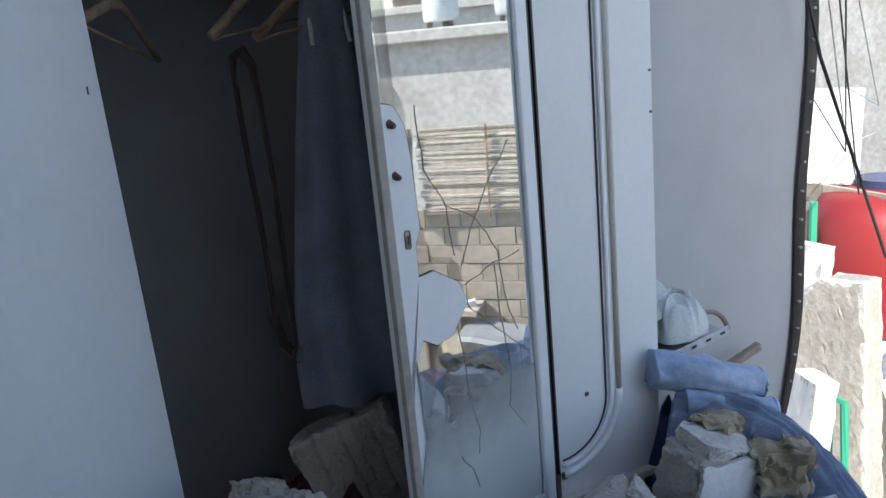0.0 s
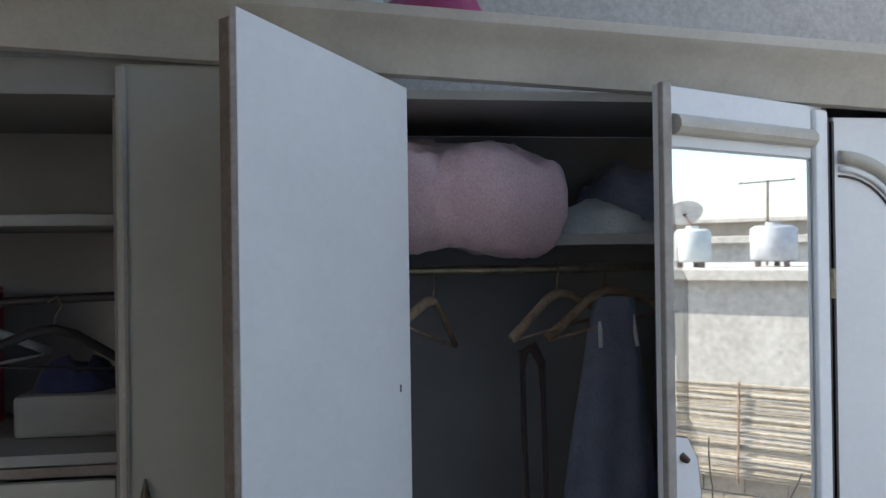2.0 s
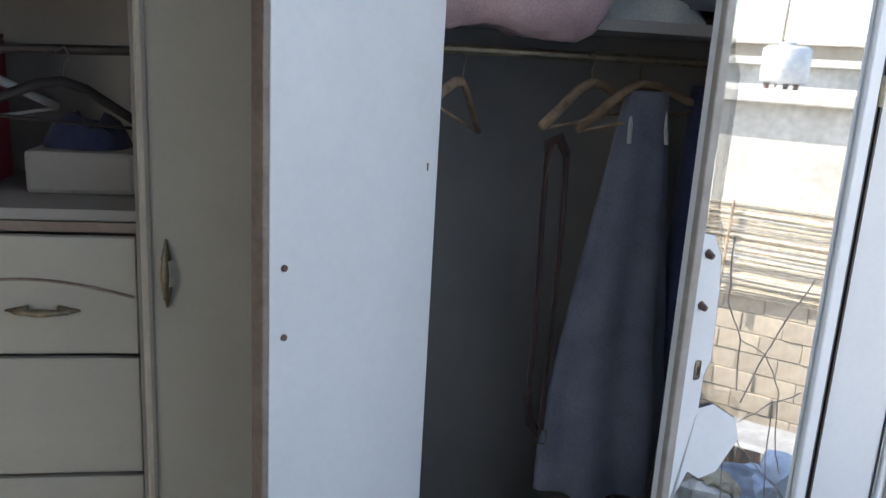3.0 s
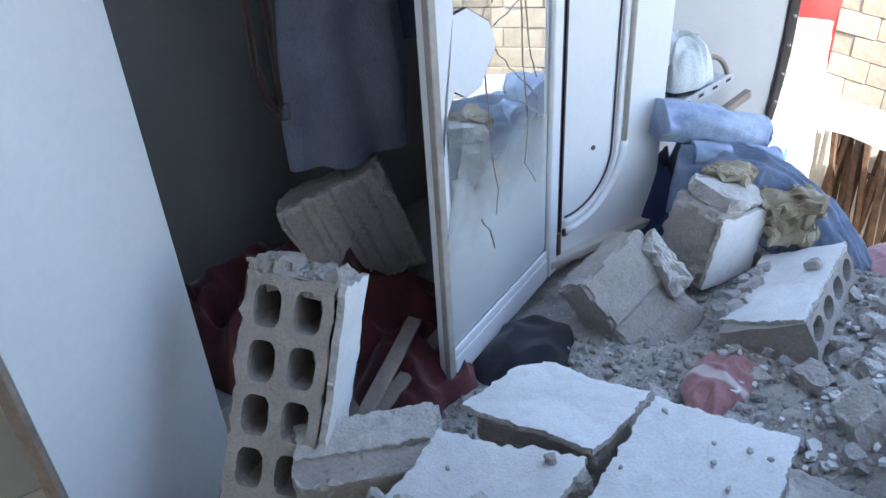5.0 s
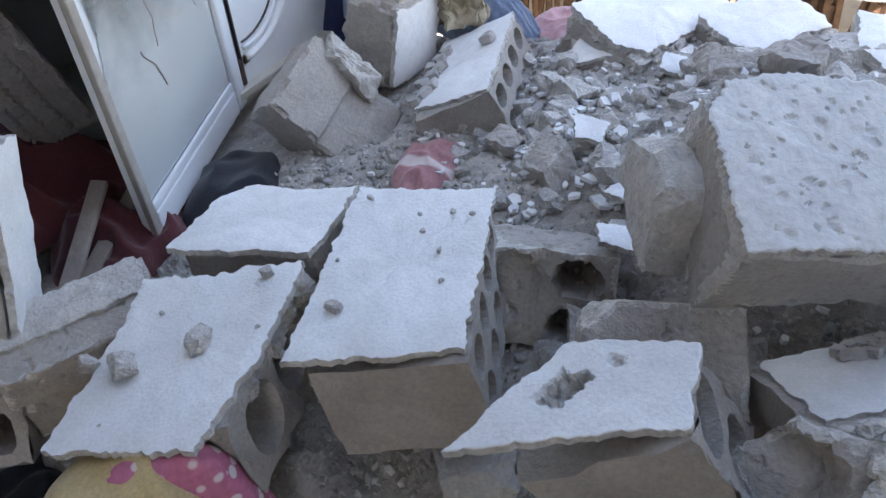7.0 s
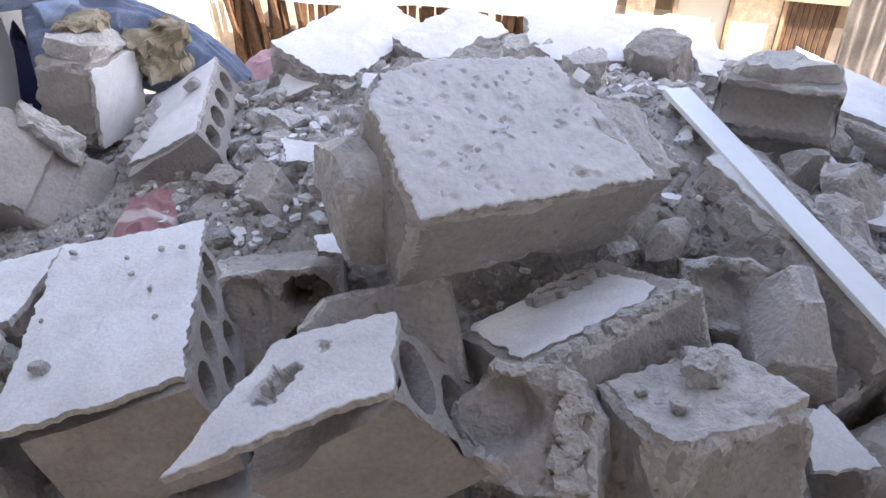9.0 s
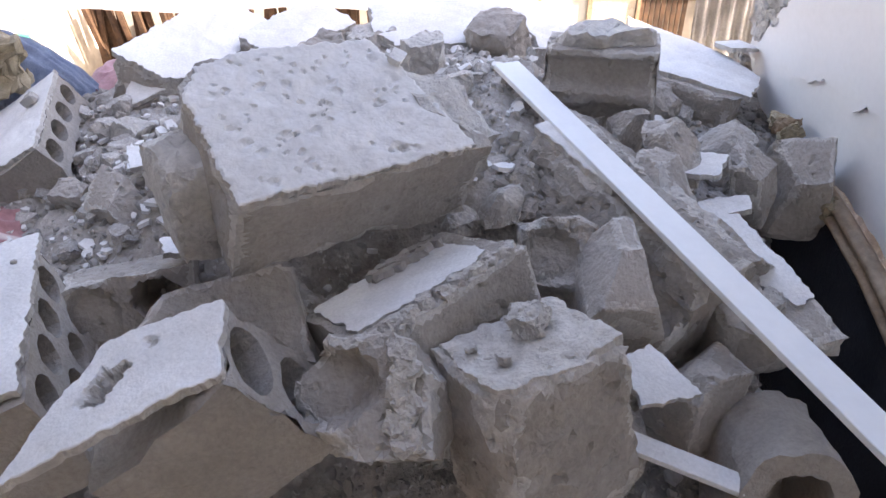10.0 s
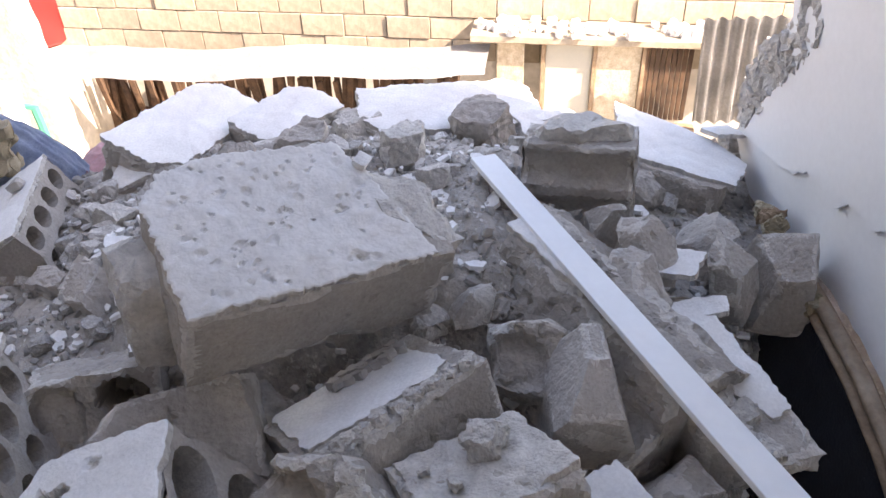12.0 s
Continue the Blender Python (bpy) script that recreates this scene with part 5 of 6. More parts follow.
for k, (x, y, z, s) in enumerate(((0.228, 1.078, 0.350, 0.040), (0.141, 1.153, 0.332, 0.048), (0.118, 1.214, 0.318, 0.032), (0.387, 1.082, 0.366, 0.020), (0.065, 1.114, 0.318, 0.022), (0.381, 0.934, 0.376, 0.026), (0.59, 0.913, 0.384, 0.010), (0.648, 0.891, 0.392, 0.012), (0.618, 1.046, 0.372, 0.012),
                                  (0.509, 0.821, 0.390, 0.009), (0.56, 0.86, 0.390, 0.011), (0.62, 0.94, 0.386, 0.008), (0.66, 0.86, 0.394, 0.010), (0.47, 1.0, 0.372, 0.008), (0.25, 1.19, 0.338, 0.009), (0.30, 1.02, 0.362, 0.009))):
    ob = tagged(new("stone", shapes[k % 8]), "crumb of mortar lying on a plastered block", "rubble", "crumbs on the blocks")
    ob.matrix_world = pose(x, y, z, 10 * math.sin(k), 12 * math.cos(k), k * 57) @ Matrix.Diagonal((s, s, s, 1))

# ---- inside the wardrobe ----
def hanger(x, y, z, turned, mat, label, tilt=0.0):
    t = thing("clothes_hanger", pose(x, y, z, 0, tilt, turned), label, "hanger", "clothes hangers")
    arm = [(-0.19, 0, -0.085), (-0.12, 0, -0.05), (-0.05, 0, -0.012), (0, 0, 0.0), (0.05, 0, -0.012), (0.12, 0, -0.05), (0.19, 0, -0.085)]
    part("arm", tube(arm, 0.008, 8, None, 1.5), mat, t, "", True)
    part("bar", tube([(-0.18, 0, -0.09), (0.18, 0, -0.09)], 0.004, 6), mat, t)
    part("hook", tube([(0, 0, 0), (0, 0, 0.03), (0.012, 0, 0.055), (0.0, 0, 0.075), (-0.018, 0, 0.062)], 0.0025, 6), METAL, t)
    return t


hanger(0.10, 2.06, 1.60, 62, WOOD, "wooden clothes hanger on the rail", 14)
hanger(0.42, 2.05, 1.615, 35, WOOD, "wooden clothes hanger on the rail", -6)
hanger(0.56, 2.09, 1.615, 12, WOOD, "wooden clothes hanger under a dress", -10)
hanger(-0.80, 2.06, 1.555, 28, DARK, "dark plastic clothes hanger", 6)
hanger(-0.98, 2.08, 1.555, 55, PALE, "pale plastic clothes hanger", -4)

# a long dress
dress = thing("hanging_dress", pose(0.585, 2.10, 0), "long grey-blue dress hanging from the rail", "dress")
bm = bmesh.new()
rows_z = [1.60 - 1.10 * i / 40 for i in range(41)]
sheet_rows = []
for i, z in enumerate(rows_z):
    f = i / 40
    half = 0.055 + 0.11 * min(1, f * 1.3)
    line = []
    for j in range(61):
        u = j / 60
        ang = 2 * math.pi * u
        fold = 0.018 * f * math.sin(ang * 6 + 1.3 * math.sin(f * 3)) + 0.008 * noise.noise(Vector((u * 9, f * 4, 1)))
        line.append(bm.verts.new(((half + fold) * math.cos(ang) - 0.03 * f, (0.035 + 0.05 * f + fold) * math.sin(ang), z)))
    sheet_rows.append(line)
for a, b_ in zip(sheet_rows, sheet_rows[1:]):
    for j in range(60):
        bm.faces.new((a[j], b_[j], b_[j + 1], a[j + 1]))
part("skirt", bm, BLUEGREY, dress, "", True)
for s in (-1, 1):
    part("strap", tube([(s * 0.03, 0.0, 1.59), (s * 0.045, -0.02, 1.55), (s * 0.05, -0.04, 1.47)], 0.006, 6), PALE, dress, "white strap")
other = thing("hanging_trousers", pose(0.77, 2.13, 0), "dark blue trousers hanging in the wardrobe", "trousers")
part("leg", tube([(0, 0, 1.62), (0.01, 0, 1.2), (0.0, 0.01, 0.75)], [0.05, 0.07, 0.06], 12), NAVY, other, "", True)
part("leg", tube([(0.08, 0.02, 1.62), (0.09, 0.02, 1.2), (0.09, 0.03, 0.8)], [0.05, 0.06, 0.06], 12), BLUEGREY, other, "", True)
belt = thing("belt", pose(0.36, 2.08, 0), "brown leather belt hanging in a long loop", "belt")
loop = [(-0.024 + 0.004 * math.sin(z * 8), 0, z) for z in [0.76 + 0.07 * i for i in range(11)]] + [(0.0, 0, 1.475)] + [(0.026 + 0.003 * math.sin(z * 7), 0.004, z) for z in [1.43 - 0.075 * i for i in range(11)]]
part("strap", tube(loop, 0.008, 6, None, 2.2), BROWNBELT, belt)
part("tail", tube([(-0.024, 0, 0.78), (-0.01, -0.005, 0.70), (0.012, 0, 0.665)], 0.008, 6, None, 2.0), BROWNBELT, belt)
part("buckle", tube([(0.012, -0.01, 0.68), (0.035, -0.01, 0.68), (0.035, -0.01, 0.64), (0.012, -0.01, 0.64), (0.012, -0.01, 0.68)], 0.003, 6), METAL, belt)
cushion = tagged(obj("pillow", pillow(0.50, 0.36, 0.235, 2, 56), PINK, True), "faded pink pillow on the wardrobe shelf", "pillow")
cushion.matrix_world = pose(0.17, 2.07, 1.865, 12, 6, 4)
for k, (x, y, z, l, mat, lab) in enumerate(((0.56, 2.15, 1.762, 0.34, PALE, "folded pale cloth on the wardrobe shelf"), (0.70, 2.20, 1.80, 0.42, BLUEGREY, "grey-blue folded cloth on the shelf"), (0.20, 2.26, 1.762, 0.5, MAGENTA, "dark red cloth behind the pillow"))):
    ob = tagged(obj("folded_cloth", heap(l, 0.26, 0.10 + 0.08 * (k > 0), 20 + k, 9, 0.3), mat, True), lab, "cloth")
    ob.matrix_world = pose(x, y, z, 0, 0, 10 * k)
ob = tagged(obj("red_blanket", heap(0.75, 0.50, 0.22, 31, 9, 0.6, 90), RED, True), "crumpled dark red blanket in the wardrobe bottom", "blanket")
ob.matrix_world = pose(0.30, 2.02, 0.094, 0, 0, -20)
ob = tagged(obj("red_cloth", heap(0.35, 0.30, 0.14, 32, 11, 0.5), RED, True), "dusty red cloth by the wardrobe base", "cloth")
ob.matrix_world = pose(0.48, 1.70, 0.03, 0, 0, 30)
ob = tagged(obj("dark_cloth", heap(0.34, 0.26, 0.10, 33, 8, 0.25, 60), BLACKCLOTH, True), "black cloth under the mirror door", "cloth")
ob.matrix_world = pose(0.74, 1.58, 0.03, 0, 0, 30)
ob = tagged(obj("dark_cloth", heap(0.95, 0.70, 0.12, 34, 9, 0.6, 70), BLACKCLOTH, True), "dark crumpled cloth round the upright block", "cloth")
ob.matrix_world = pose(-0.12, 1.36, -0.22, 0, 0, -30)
for k, (x, y, z, rz, l) in enumerate(((0.34, 1.62, 0.16, 35, 0.40), (0.46, 1.66, 0.13, 22, 0.36), (0.02, 1.30, 0.0, -35, 0.40))):
    t = tagged(obj("broken_batten", box(-l / 2, -0.018, -0.008, l / 2, 0.018, 0.008, 0.003), EDGE), "dusty broken wooden batten", "batten", "broken battens")
    t.matrix_world = pose(x, y, z, 8, -10, rz)

# left compartment: plastic drawers and a grey bin
unit = thing("drawer_unit", pose(-1.16, 2.02, 1.30), "small red plastic drawer tower on the shelf", "drawers")
for x0, x1 in ((-0.16, -0.148), (0.148, 0.16)):
    part("side", box(x0, 0.0, 0.0, x1, 0.28, 0.335, 0.003), plastic_pink, unit)
part("top", box(-0.16, 0.0, 0.336, 0.16, 0.28, 0.35, 0.003), plastic_pink, unit)
for k in range(3):
    part("tray", box(-0.146, -0.006, 0.008 + 0.11 * k, 0.146, 0.27, 0.10 + 0.11 * k, 0.006), RED, unit, "dull red tray")
    part("rim", box(-0.16, -0.012, 0.100 + 0.11 * k, 0.16, 0.01, 0.115 + 0.11 * k, 0.003), plastic_pink, unit)
bin_ = thing("storage_bin", pose(-0.77, 2.05, 1.30), "grey plastic bin with cloth inside", "bin")
part("shell", box(-0.12, 0.0, 0.0, 0.12, 0.22, 0.10, 0.012), INNER, bin_)
part("folded_cloth", moved(heap(0.20, 0.18, 0.10, 44, 14, 0.5, 24), pose(0, 0.11, 0.09)), NAVY, bin_, "dark crumpled cloth", True)

# on top of the wardrobe
ob = tagged(obj("magenta_bag", heap(0.34, 0.22, 0.18, 51, 7, 0.3), MAGENTA, True), "magenta cloth bag on top of the wardrobe", "bag")
ob.matrix_world = pose(0.10, 1.98, 2.20)
for x, r, h, mat in ((-0.06, 0.035, 0.20, PALE), (-0.14, 0.05, 0.14, DARK), (-0.22, 0.045, 0.12, DARK)):
    t = thing("bottle", pose(x, 1.92, 2.22), "plain bottle on top of the wardrobe", "bottle", "bottles on the wardrobe")
    part("body", tube([(0, 0, 0), (0, 0, h * 0.7), (0, 0, h * 0.85)], [r, r, r * 0.45], 14), mat, t, "", True)
    part("cap", tube([(0, 0, h * 0.85), (0, 0, h)], r * 0.4, 12), TIN, t)

# ---- clothes heaped beside the panel ----
def rolled(l, r, seed, mat, name, label, m):
    t = thing(name, m, label, "clothes")
    pts = [(-l / 2 + l * i / 60, 0.006 * math.sin(i * 0.12 + seed), 0.006 * math.sin(i * 0.1)) for i in range(61)]
    bm = tube(pts, [r * (1 + 0.03 * math.sin(i * 0.14 + seed)) for i in range(61)], 44, None, 0.80)
    for v in bm.verts:
        lap = 0.022 * max(0.0, noise.noise(Vector((v.co.x * 9, v.co.y * 34, v.co.z * 34)) + Vector((seed, 0, 0))))
        v.co += noise.noise_vector(v.co * 10 + Vector((seed, 0, 0))) * 0.007 + Vector((0, v.co.y, v.co.z)).normalized() * lap
    part("roll", bm, mat, t, "", True)
    for k in range(3):
        ring = [(l / 2 + 0.003, (r * (0.85 - 0.27 * k)) * math.cos(a), (r * 0.75 * (0.85 - 0.27 * k)) * math.sin(a)) for a in [i * 2 * math.pi / 18 for i in range(19)]]
        part("fold", tube(ring, 0.007, 6), mat, t)
    return t


rolled(0.34, 0.065, 1, DENIM, "rolled_jeans", "rolled pair of worn blue jeans", place((1.50, 1.74, 0.415), (0.95, -0.35, -0.28), (0.3, 0.9, 0)))
rolled(0.26, 0.045, 3, DENIM, "rolled_jeans", "second rolled pair of blue jeans", place((1.52, 1.66, 0.345), (0.9, -0.4, -0.2), (0.3, 0.9, 0)))
LEG = [Vector(p) for p in ((1.43, 1.76, 0.385), (1.49, 1.65, 0.385), (1.54, 1.55, 0.365), (1.575, 1.45, 0.320), (1.59, 1.37, 0.265), (1.60, 1.30, 0.20), (1.605, 1.25, 0.13))]
bm = bmesh.new()
drape = []
for i in range(81):
    f = i / 80 * (len(LEG) - 1)
    j = min(int(f), len(LEG) - 2)
    p, d = LEG[j].lerp(LEG[j + 1], f - j), LEG[j + 1] - LEG[j]
    side = Vector((d.y, -d.x, 0)).normalized()
    row = []
    for k in range(61):
        u = k / 30 - 1
        half = 0.135 - 0.02 * i / 80
        fold = 1 - 2 * abs(noise.noise(Vector((u * 3.2 + 0.6 * math.sin(i * 0.05), i * 0.035, 2)) + noise.noise_vector(Vector((u * 2, i * 0.05, 7))) * 0.5))
        z = -0.17 * abs(u) ** 2.6 + 0.015 * fold + 0.010 * noise.noise(Vector((u * 9, i * 0.16, 5)))
        row.append(bm.verts.new(p + side * u * half + Vector((0, 0, z))))
    drape.append(row)
for a, c in zip(drape, drape[1:]):
    for k in range(60):
        bm.faces.new((a[k], c[k], c[k + 1], a[k + 1]))
bmesh.ops.solidify(bm, geom=bm.faces[:], thickness=0.006)
bmesh.ops.recalc_face_normals(bm, faces=bm.faces[:])
tagged(obj("crumpled_jeans", bm, DENIM, True), "worn blue jeans draped down the rubble", "jeans")
ob = tagged(obj("navy_clothes", heap(0.36, 0.26, 0.30, 62, 12, 0.5, 70), NAVY, True), "dark navy clothes heaped by the wardrobe", "clothes")
ob.matrix_world = pose(1.52, 1.80, 0.06, 0, 0, 10)
ob = tagged(obj("pale_clothes", heap(0.24, 0.20, 0.14, 63, 15, 0.5, 90), PALE, True), "crumpled pale garment on a white tray", "clothes")
ob.matrix_world = pose(1.52, 1.90, 0.50, 0, 0, 0)
ob = tagged(obj("pale_garment", heap(0.14, 0.12, 0.12, 64, 16, 0.5, 40), PALE, True), "small pale garment on the pile", "clothes")
ob.matrix_world = pose(1.46, 1.92, 0.57, 0, 0, 30)
tray = thing("white_tray", pose(1.52, 1.88, 0.475, 0, -6, 4), "white plastic tray with small holes", "tray")
part("base", box(-0.13, -0.09, 0.0, 0.13, 0.09, 0.012, 0.004), TIN, tray)
part("rim", box(-0.13, -0.094, 0.0, 0.13, -0.086, 0.03, 0.003), TIN, tray)
for k in range(4):
    part("slot", box(-0.09 + 0.06 * k, -0.0955, 0.012, -0.07 + 0.06 * k, -0.0935, 0.02), DARK, tray)
bag = thing("handbag_handle", pose(1.66, 1.88, 0.46), "brown curved wooden handle lying on the clothes", "handle")
part("bow", tube([(0.07 * math.cos(a), 0.02 * math.sin(a), 0.07 * math.sin(a)) for a in [i * math.pi / 10 for i in range(11)]], 0.008, 8), EDGE, bag)
ob = tagged(obj("dark_batten", box(-0.08, -0.012, -0.014, 0.08, 0.012, 0.014, 0.003), EDGE), "dark wooden batten leaning on the grey board", "batten")
ob.matrix_world = pose(1.84, 1.93, 0.315, 0, -16, 0)
ob = tagged(obj("straw_stuffing", lump(0.20, 0.15, 0.12, 66, 4, 0.55, 4), TAN), "torn tan stuffing among the blocks", "stuffing")
ob.matrix_world = pose(1.50, 1.44, 0.19, 0, 0, -30)
ob = tagged(obj("straw_stuffing", lump(0.12, 0.09, 0.04, 67, 4, 0.55, 3), TAN), "torn tan stuffing on a block", "stuffing")
ob.matrix_world = pose(1.37, 1.55, 0.345, 0, 0, -60)

# ---- blankets under the rubble ----
stripe = cloth("rose striped blanket", (0.38, 0.17, 0.18), (0.50, 0.28, 0.28), 14)
nt = stripe.node_tree
wv = nt.nodes.new("ShaderNodeTexWave")
co = nt.nodes.new("ShaderNodeTexCoord")
wv.inputs["Scale"].default_value, wv.inputs["Distortion"].default_value = 2.2, 1.5
nt.links.new(co.outputs["Object"], wv.inputs["Vector"])
bs = nt.nodes["Principled BSDF"]
old = bs.inputs["Base Color"].links[0].from_socket
mask = ramp(nt, wv.outputs["Fac"], [(0.90, (0, 0, 0)), (0.96, (1, 1, 1))])
nt.links.new(mixed(nt, old, (0.62, 0.52, 0.50), mask), bs.inputs["Base Color"])
for x, y, z, l, w_, h, rz, sd in ((1.03, 1.20, 0.112, 0.36, 0.17, 0.065, 15, 71), (1.74, 1.22, 0.11, 0.26, 0.20, 0.05, -30, 72), (1.40, 0.26, 0.27, 0.16, 0.14, 0.05, 40, 74)):
    ob = tagged(obj("striped_blanket", heap(l, w_, h, sd, 14, 0.35, 60), ROSE if sd in (72, 74) else stripe, True), "dusty rose blanket half buried in rubble", "blanket", "buried blankets")
    ob.matrix_world = pose(x, y, z, 0, 0, rz)
# a child's towel in pink and ochre
towel = thing("towel", pose(0.02, 1.04, -0.04), "ochre towel with pink patterned border", "towel")
part("cloth", heap(0.38, 0.34, 0.39, 81, 5, 0.14, 60), YELLOW, towel, "", True)
dots = grainy("white dots on pink", (0.50, 0.14, 0.24), (0.60, 0.20, 0.30), 9, 90, 0.95, 0.4)
vor = dots.node_tree.nodes.new("ShaderNodeTexVoronoi")
vor.inputs["Scale"].default_value = 32
cc = dots.node_tree.nodes.new("ShaderNodeTexCoord")
dots.node_tree.links.new(cc.outputs["Object"], vor.inputs["Vector"])
db = dots.node_tree.nodes["Principled BSDF"]
oldc = db.inputs["Base Color"].links[0].from_socket
dots.node_tree.links.new(mixed(dots.node_tree, (0.72, 0.60, 0.60), oldc, ramp(dots.node_tree, vor.outputs["Distance"], [(0.28, (0, 0, 0)), (0.36, (1, 1, 1))])), db.inputs["Base Color"])
part("border", moved(heap(0.31, 0.14, 0.385, 81, 3, 0.08, 40), pose(0.045, -0.03, 0.012, 0, 0, -40)), dots, towel, "pink border with pale dots", True)

# the broken wooden trim along the torn wall, with torn foam on it
TRIMWOOD = grainy("tan varnished wood", (0.24, 0.16, 0.10), (0.40, 0.30, 0.21), 14, 80, 0.6, 0.3)
trim = thing("curved_trim", pose(0, 0, 0), "curved brown wooden frame with torn foam and an added black shade sheet", "trim")
bow = [(1.36, -0.525, 0.235), (1.22, -0.545, 0.262), (1.09, -0.565, 0.262), (0.95, -0.59, 0.25), (0.82, -0.61, 0.225), (0.70, -0.63, 0.18), (0.60, -0.645, 0.10), (0.54, -0.655, 0.0)]
part("rail", tube(bow, 0.016, 8, None, 0.6), TRIMWOOD, trim, "tan wooden rail", True)
part("rail", tube([(x, y + 0.012, z - 0.022) for x, y, z in bow], 0.012, 8, None, 0.5), WOOD, trim, "dark lower rail", True)
# added black sheet: paints the deep shade of the pit below the rail
bm = bmesh.new()
hang = []
for i, (x, y, z) in enumerate(bow):
    hang.append([bm.verts.new((x - 0.10 * k / 6 - 0.02, y + 0.11 * (k / 6) ** 1.5 + 0.006, z - 0.03 - 0.30 * k / 6 + 0.01 * math.sin(i * 2 + k))) for k in range(7)])
for a, c in zip(hang, hang[1:]):
    for k in range(6):
        bm.faces.new((a[k], c[k], c[k + 1], a[k + 1]))
bmesh.ops.solidify(bm, geom=bm.faces[:], thickness=0.008)
bmesh.ops.recalc_face_normals(bm, faces=bm.faces[:])
part("pit_shade", bm, BLACKCLOTH, trim, "black sheet added as the pit's shade under the rail", True)
foam = [lump(0.05, 0.035, 0.035, 300 + k, 6, 0.45, 3) for k in range(7)]
for k, bm in enumerate(foam):
    f = k / 6
    part("torn_foam", bm, WOOD if k % 2 else TAN, trim, "brown torn foam crumbs").matrix_local = pose(1.42 - 0.27 * f, -0.50 - 0.05 * f, 0.245 + 0.012 * (k % 3), 20 * k, 15 * k, 50 * k)

# ---- outside ----
# block wall opposite, with a ledge, slats, shutters
FW = 5.0
wall = thing("courtyard_wall", pose(FW, 0, 0), "sunlit sandy concrete block wall of the courtyard", "wall", kind="structure")
wall["kind"] = "structure"
part("core", box(0.02, -5.0, -2.8, 0.20, 5.6, 0.02), FARPLASTER, wall)
brick_mesh = None
rnd = random.Random(4)
for row in range(7):
    for k in range(27):
        z = -1.02 + 0.155 * row
        y = -3.2 + 0.30 * k + (0.15 if row % 2 else 0)
        if brick_mesh is None:
            first = part("brick", box(0, 0.003, 0.003, 0.03, 0.297, 0.152, 0.004), FARWALL, wall)
            brick_mesh = first.data
            br = first
        else:
            br = new("brick", brick_mesh)
            br.parent = wall
        br.matrix_local = pose(rnd.uniform(-0.012, 0.004), y, z, 0, 0, rnd.uniform(-0.6, 0.6))
ledge = thing("sheet_ledge", pose(4.55, 0, 0), "whitened sheet metal ledge bent along the wall", "ledge")
bm = bmesh.new()
rows_ = []
for i in range(41):
    f = i / 40
    x, y, z = 4.02 + 0.53 * f, 3.10 - 2.67 * f, -0.76 - 0.11 * f
    wob = 0.015 * math.sin(y * 5) + 0.012 * noise.noise(Vector((y * 6, 0, 0)))
    rows_.append([bm.verts.new(p) for p in ((x - 4.55 + 0.34, y + 0.1 * (1 - f), z + 0.02 + wob), (x - 4.55, y, z + wob), (x - 4.57, y, z - 0.035 + wob))])
for a, c in zip(rows_, rows_[1:]):
    for j in range(2):
        bm.faces.new((a[j], a[j + 1], c[j + 1], c[j]))
bmesh.ops.solidify(bm, geom=bm.faces[:], thickness=0.012)
part("sheet", bm, TIN, ledge)
fence = thing("slat_fence", pose(4.78, 0, -2.0), "fence of leaning brown wooden slats", "fence")
for k in range(98):
    y = 0.62 + 0.0272 * k + rnd.uniform(-0.015, 0.015)
    lean = rnd.uniform(-7, 7)
    part("slat", box(-0.012, -0.019, 0, 0.012, 0.019, rnd.uniform(0.9, 1.06), 0.003), REDWOOD, fence).matrix_local = pose(rnd.uniform(-0.04, 0.04), y, 0, lean, rnd.uniform(-4, 4), rnd.uniform(-12, 12))
part("rail", box(-0.05, 0.55, 0.62, -0.03, 2.95, 0.66, 0.004), REDWOOD, fence)
shutters = thing("wooden_shutters", pose(4.80, 0, -1.32), "row of worn wooden cupboard doors against the wall", "shutters")
for y0, y1, mat in ((0.20, 0.38, REED), (-0.24, 0.06, OLIVE), (-0.55, -0.27, REED)):
    part("door", box(0, y0, 0.0, 0.03, y1, 0.55, 0.004), mat, shutters)
for y in (0.075, -0.255, -0.565):
    part("post", box(-0.02, y - 0.013, -0.1, 0.02, y + 0.013, 0.58, 0.003), WOOD, shutters)
for k in range(9):
    part("slat", box(0.0, -0.60 - 0.034 * k, 0.02, 0.02, -0.572 - 0.034 * k, 0.56 + 0.02 * (k % 2), 0.003), REDWOOD, shutters)
part("sill", box(-0.06, -0.95, -0.06, 0.04, 0.42, -0.02, 0.006), WOOD, shutters)
gl = thing("stone_ledge", pose(4.75, 0, -0.75), "ledge heaped with white stones", "ledge")
part("slab", box(-0.02, -1.6, -0.02, 0.27, 0.55, 0.030, 0.008), FARWALL, gl)
for k in range(60):
    s = rnd.uniform(0.035, 0.085)
    part("stone", lump(s, s * 0.8, s * 0.8, 400 + k % 12, 6, 0.3, 2), PLASTER, gl).matrix_local = pose(rnd.uniform(-0.02, 0.2), rnd.uniform(-1.5, 0.5), 0.03, 0, 0, rnd.uniform(0, 360))
corr = thing("corrugated_sheet", pose(4.60, -1.14, -0.86, -4, -8, 0), "leaning sheet of corrugated metal", "metal sheet")
bm = bmesh.new()
prev = None
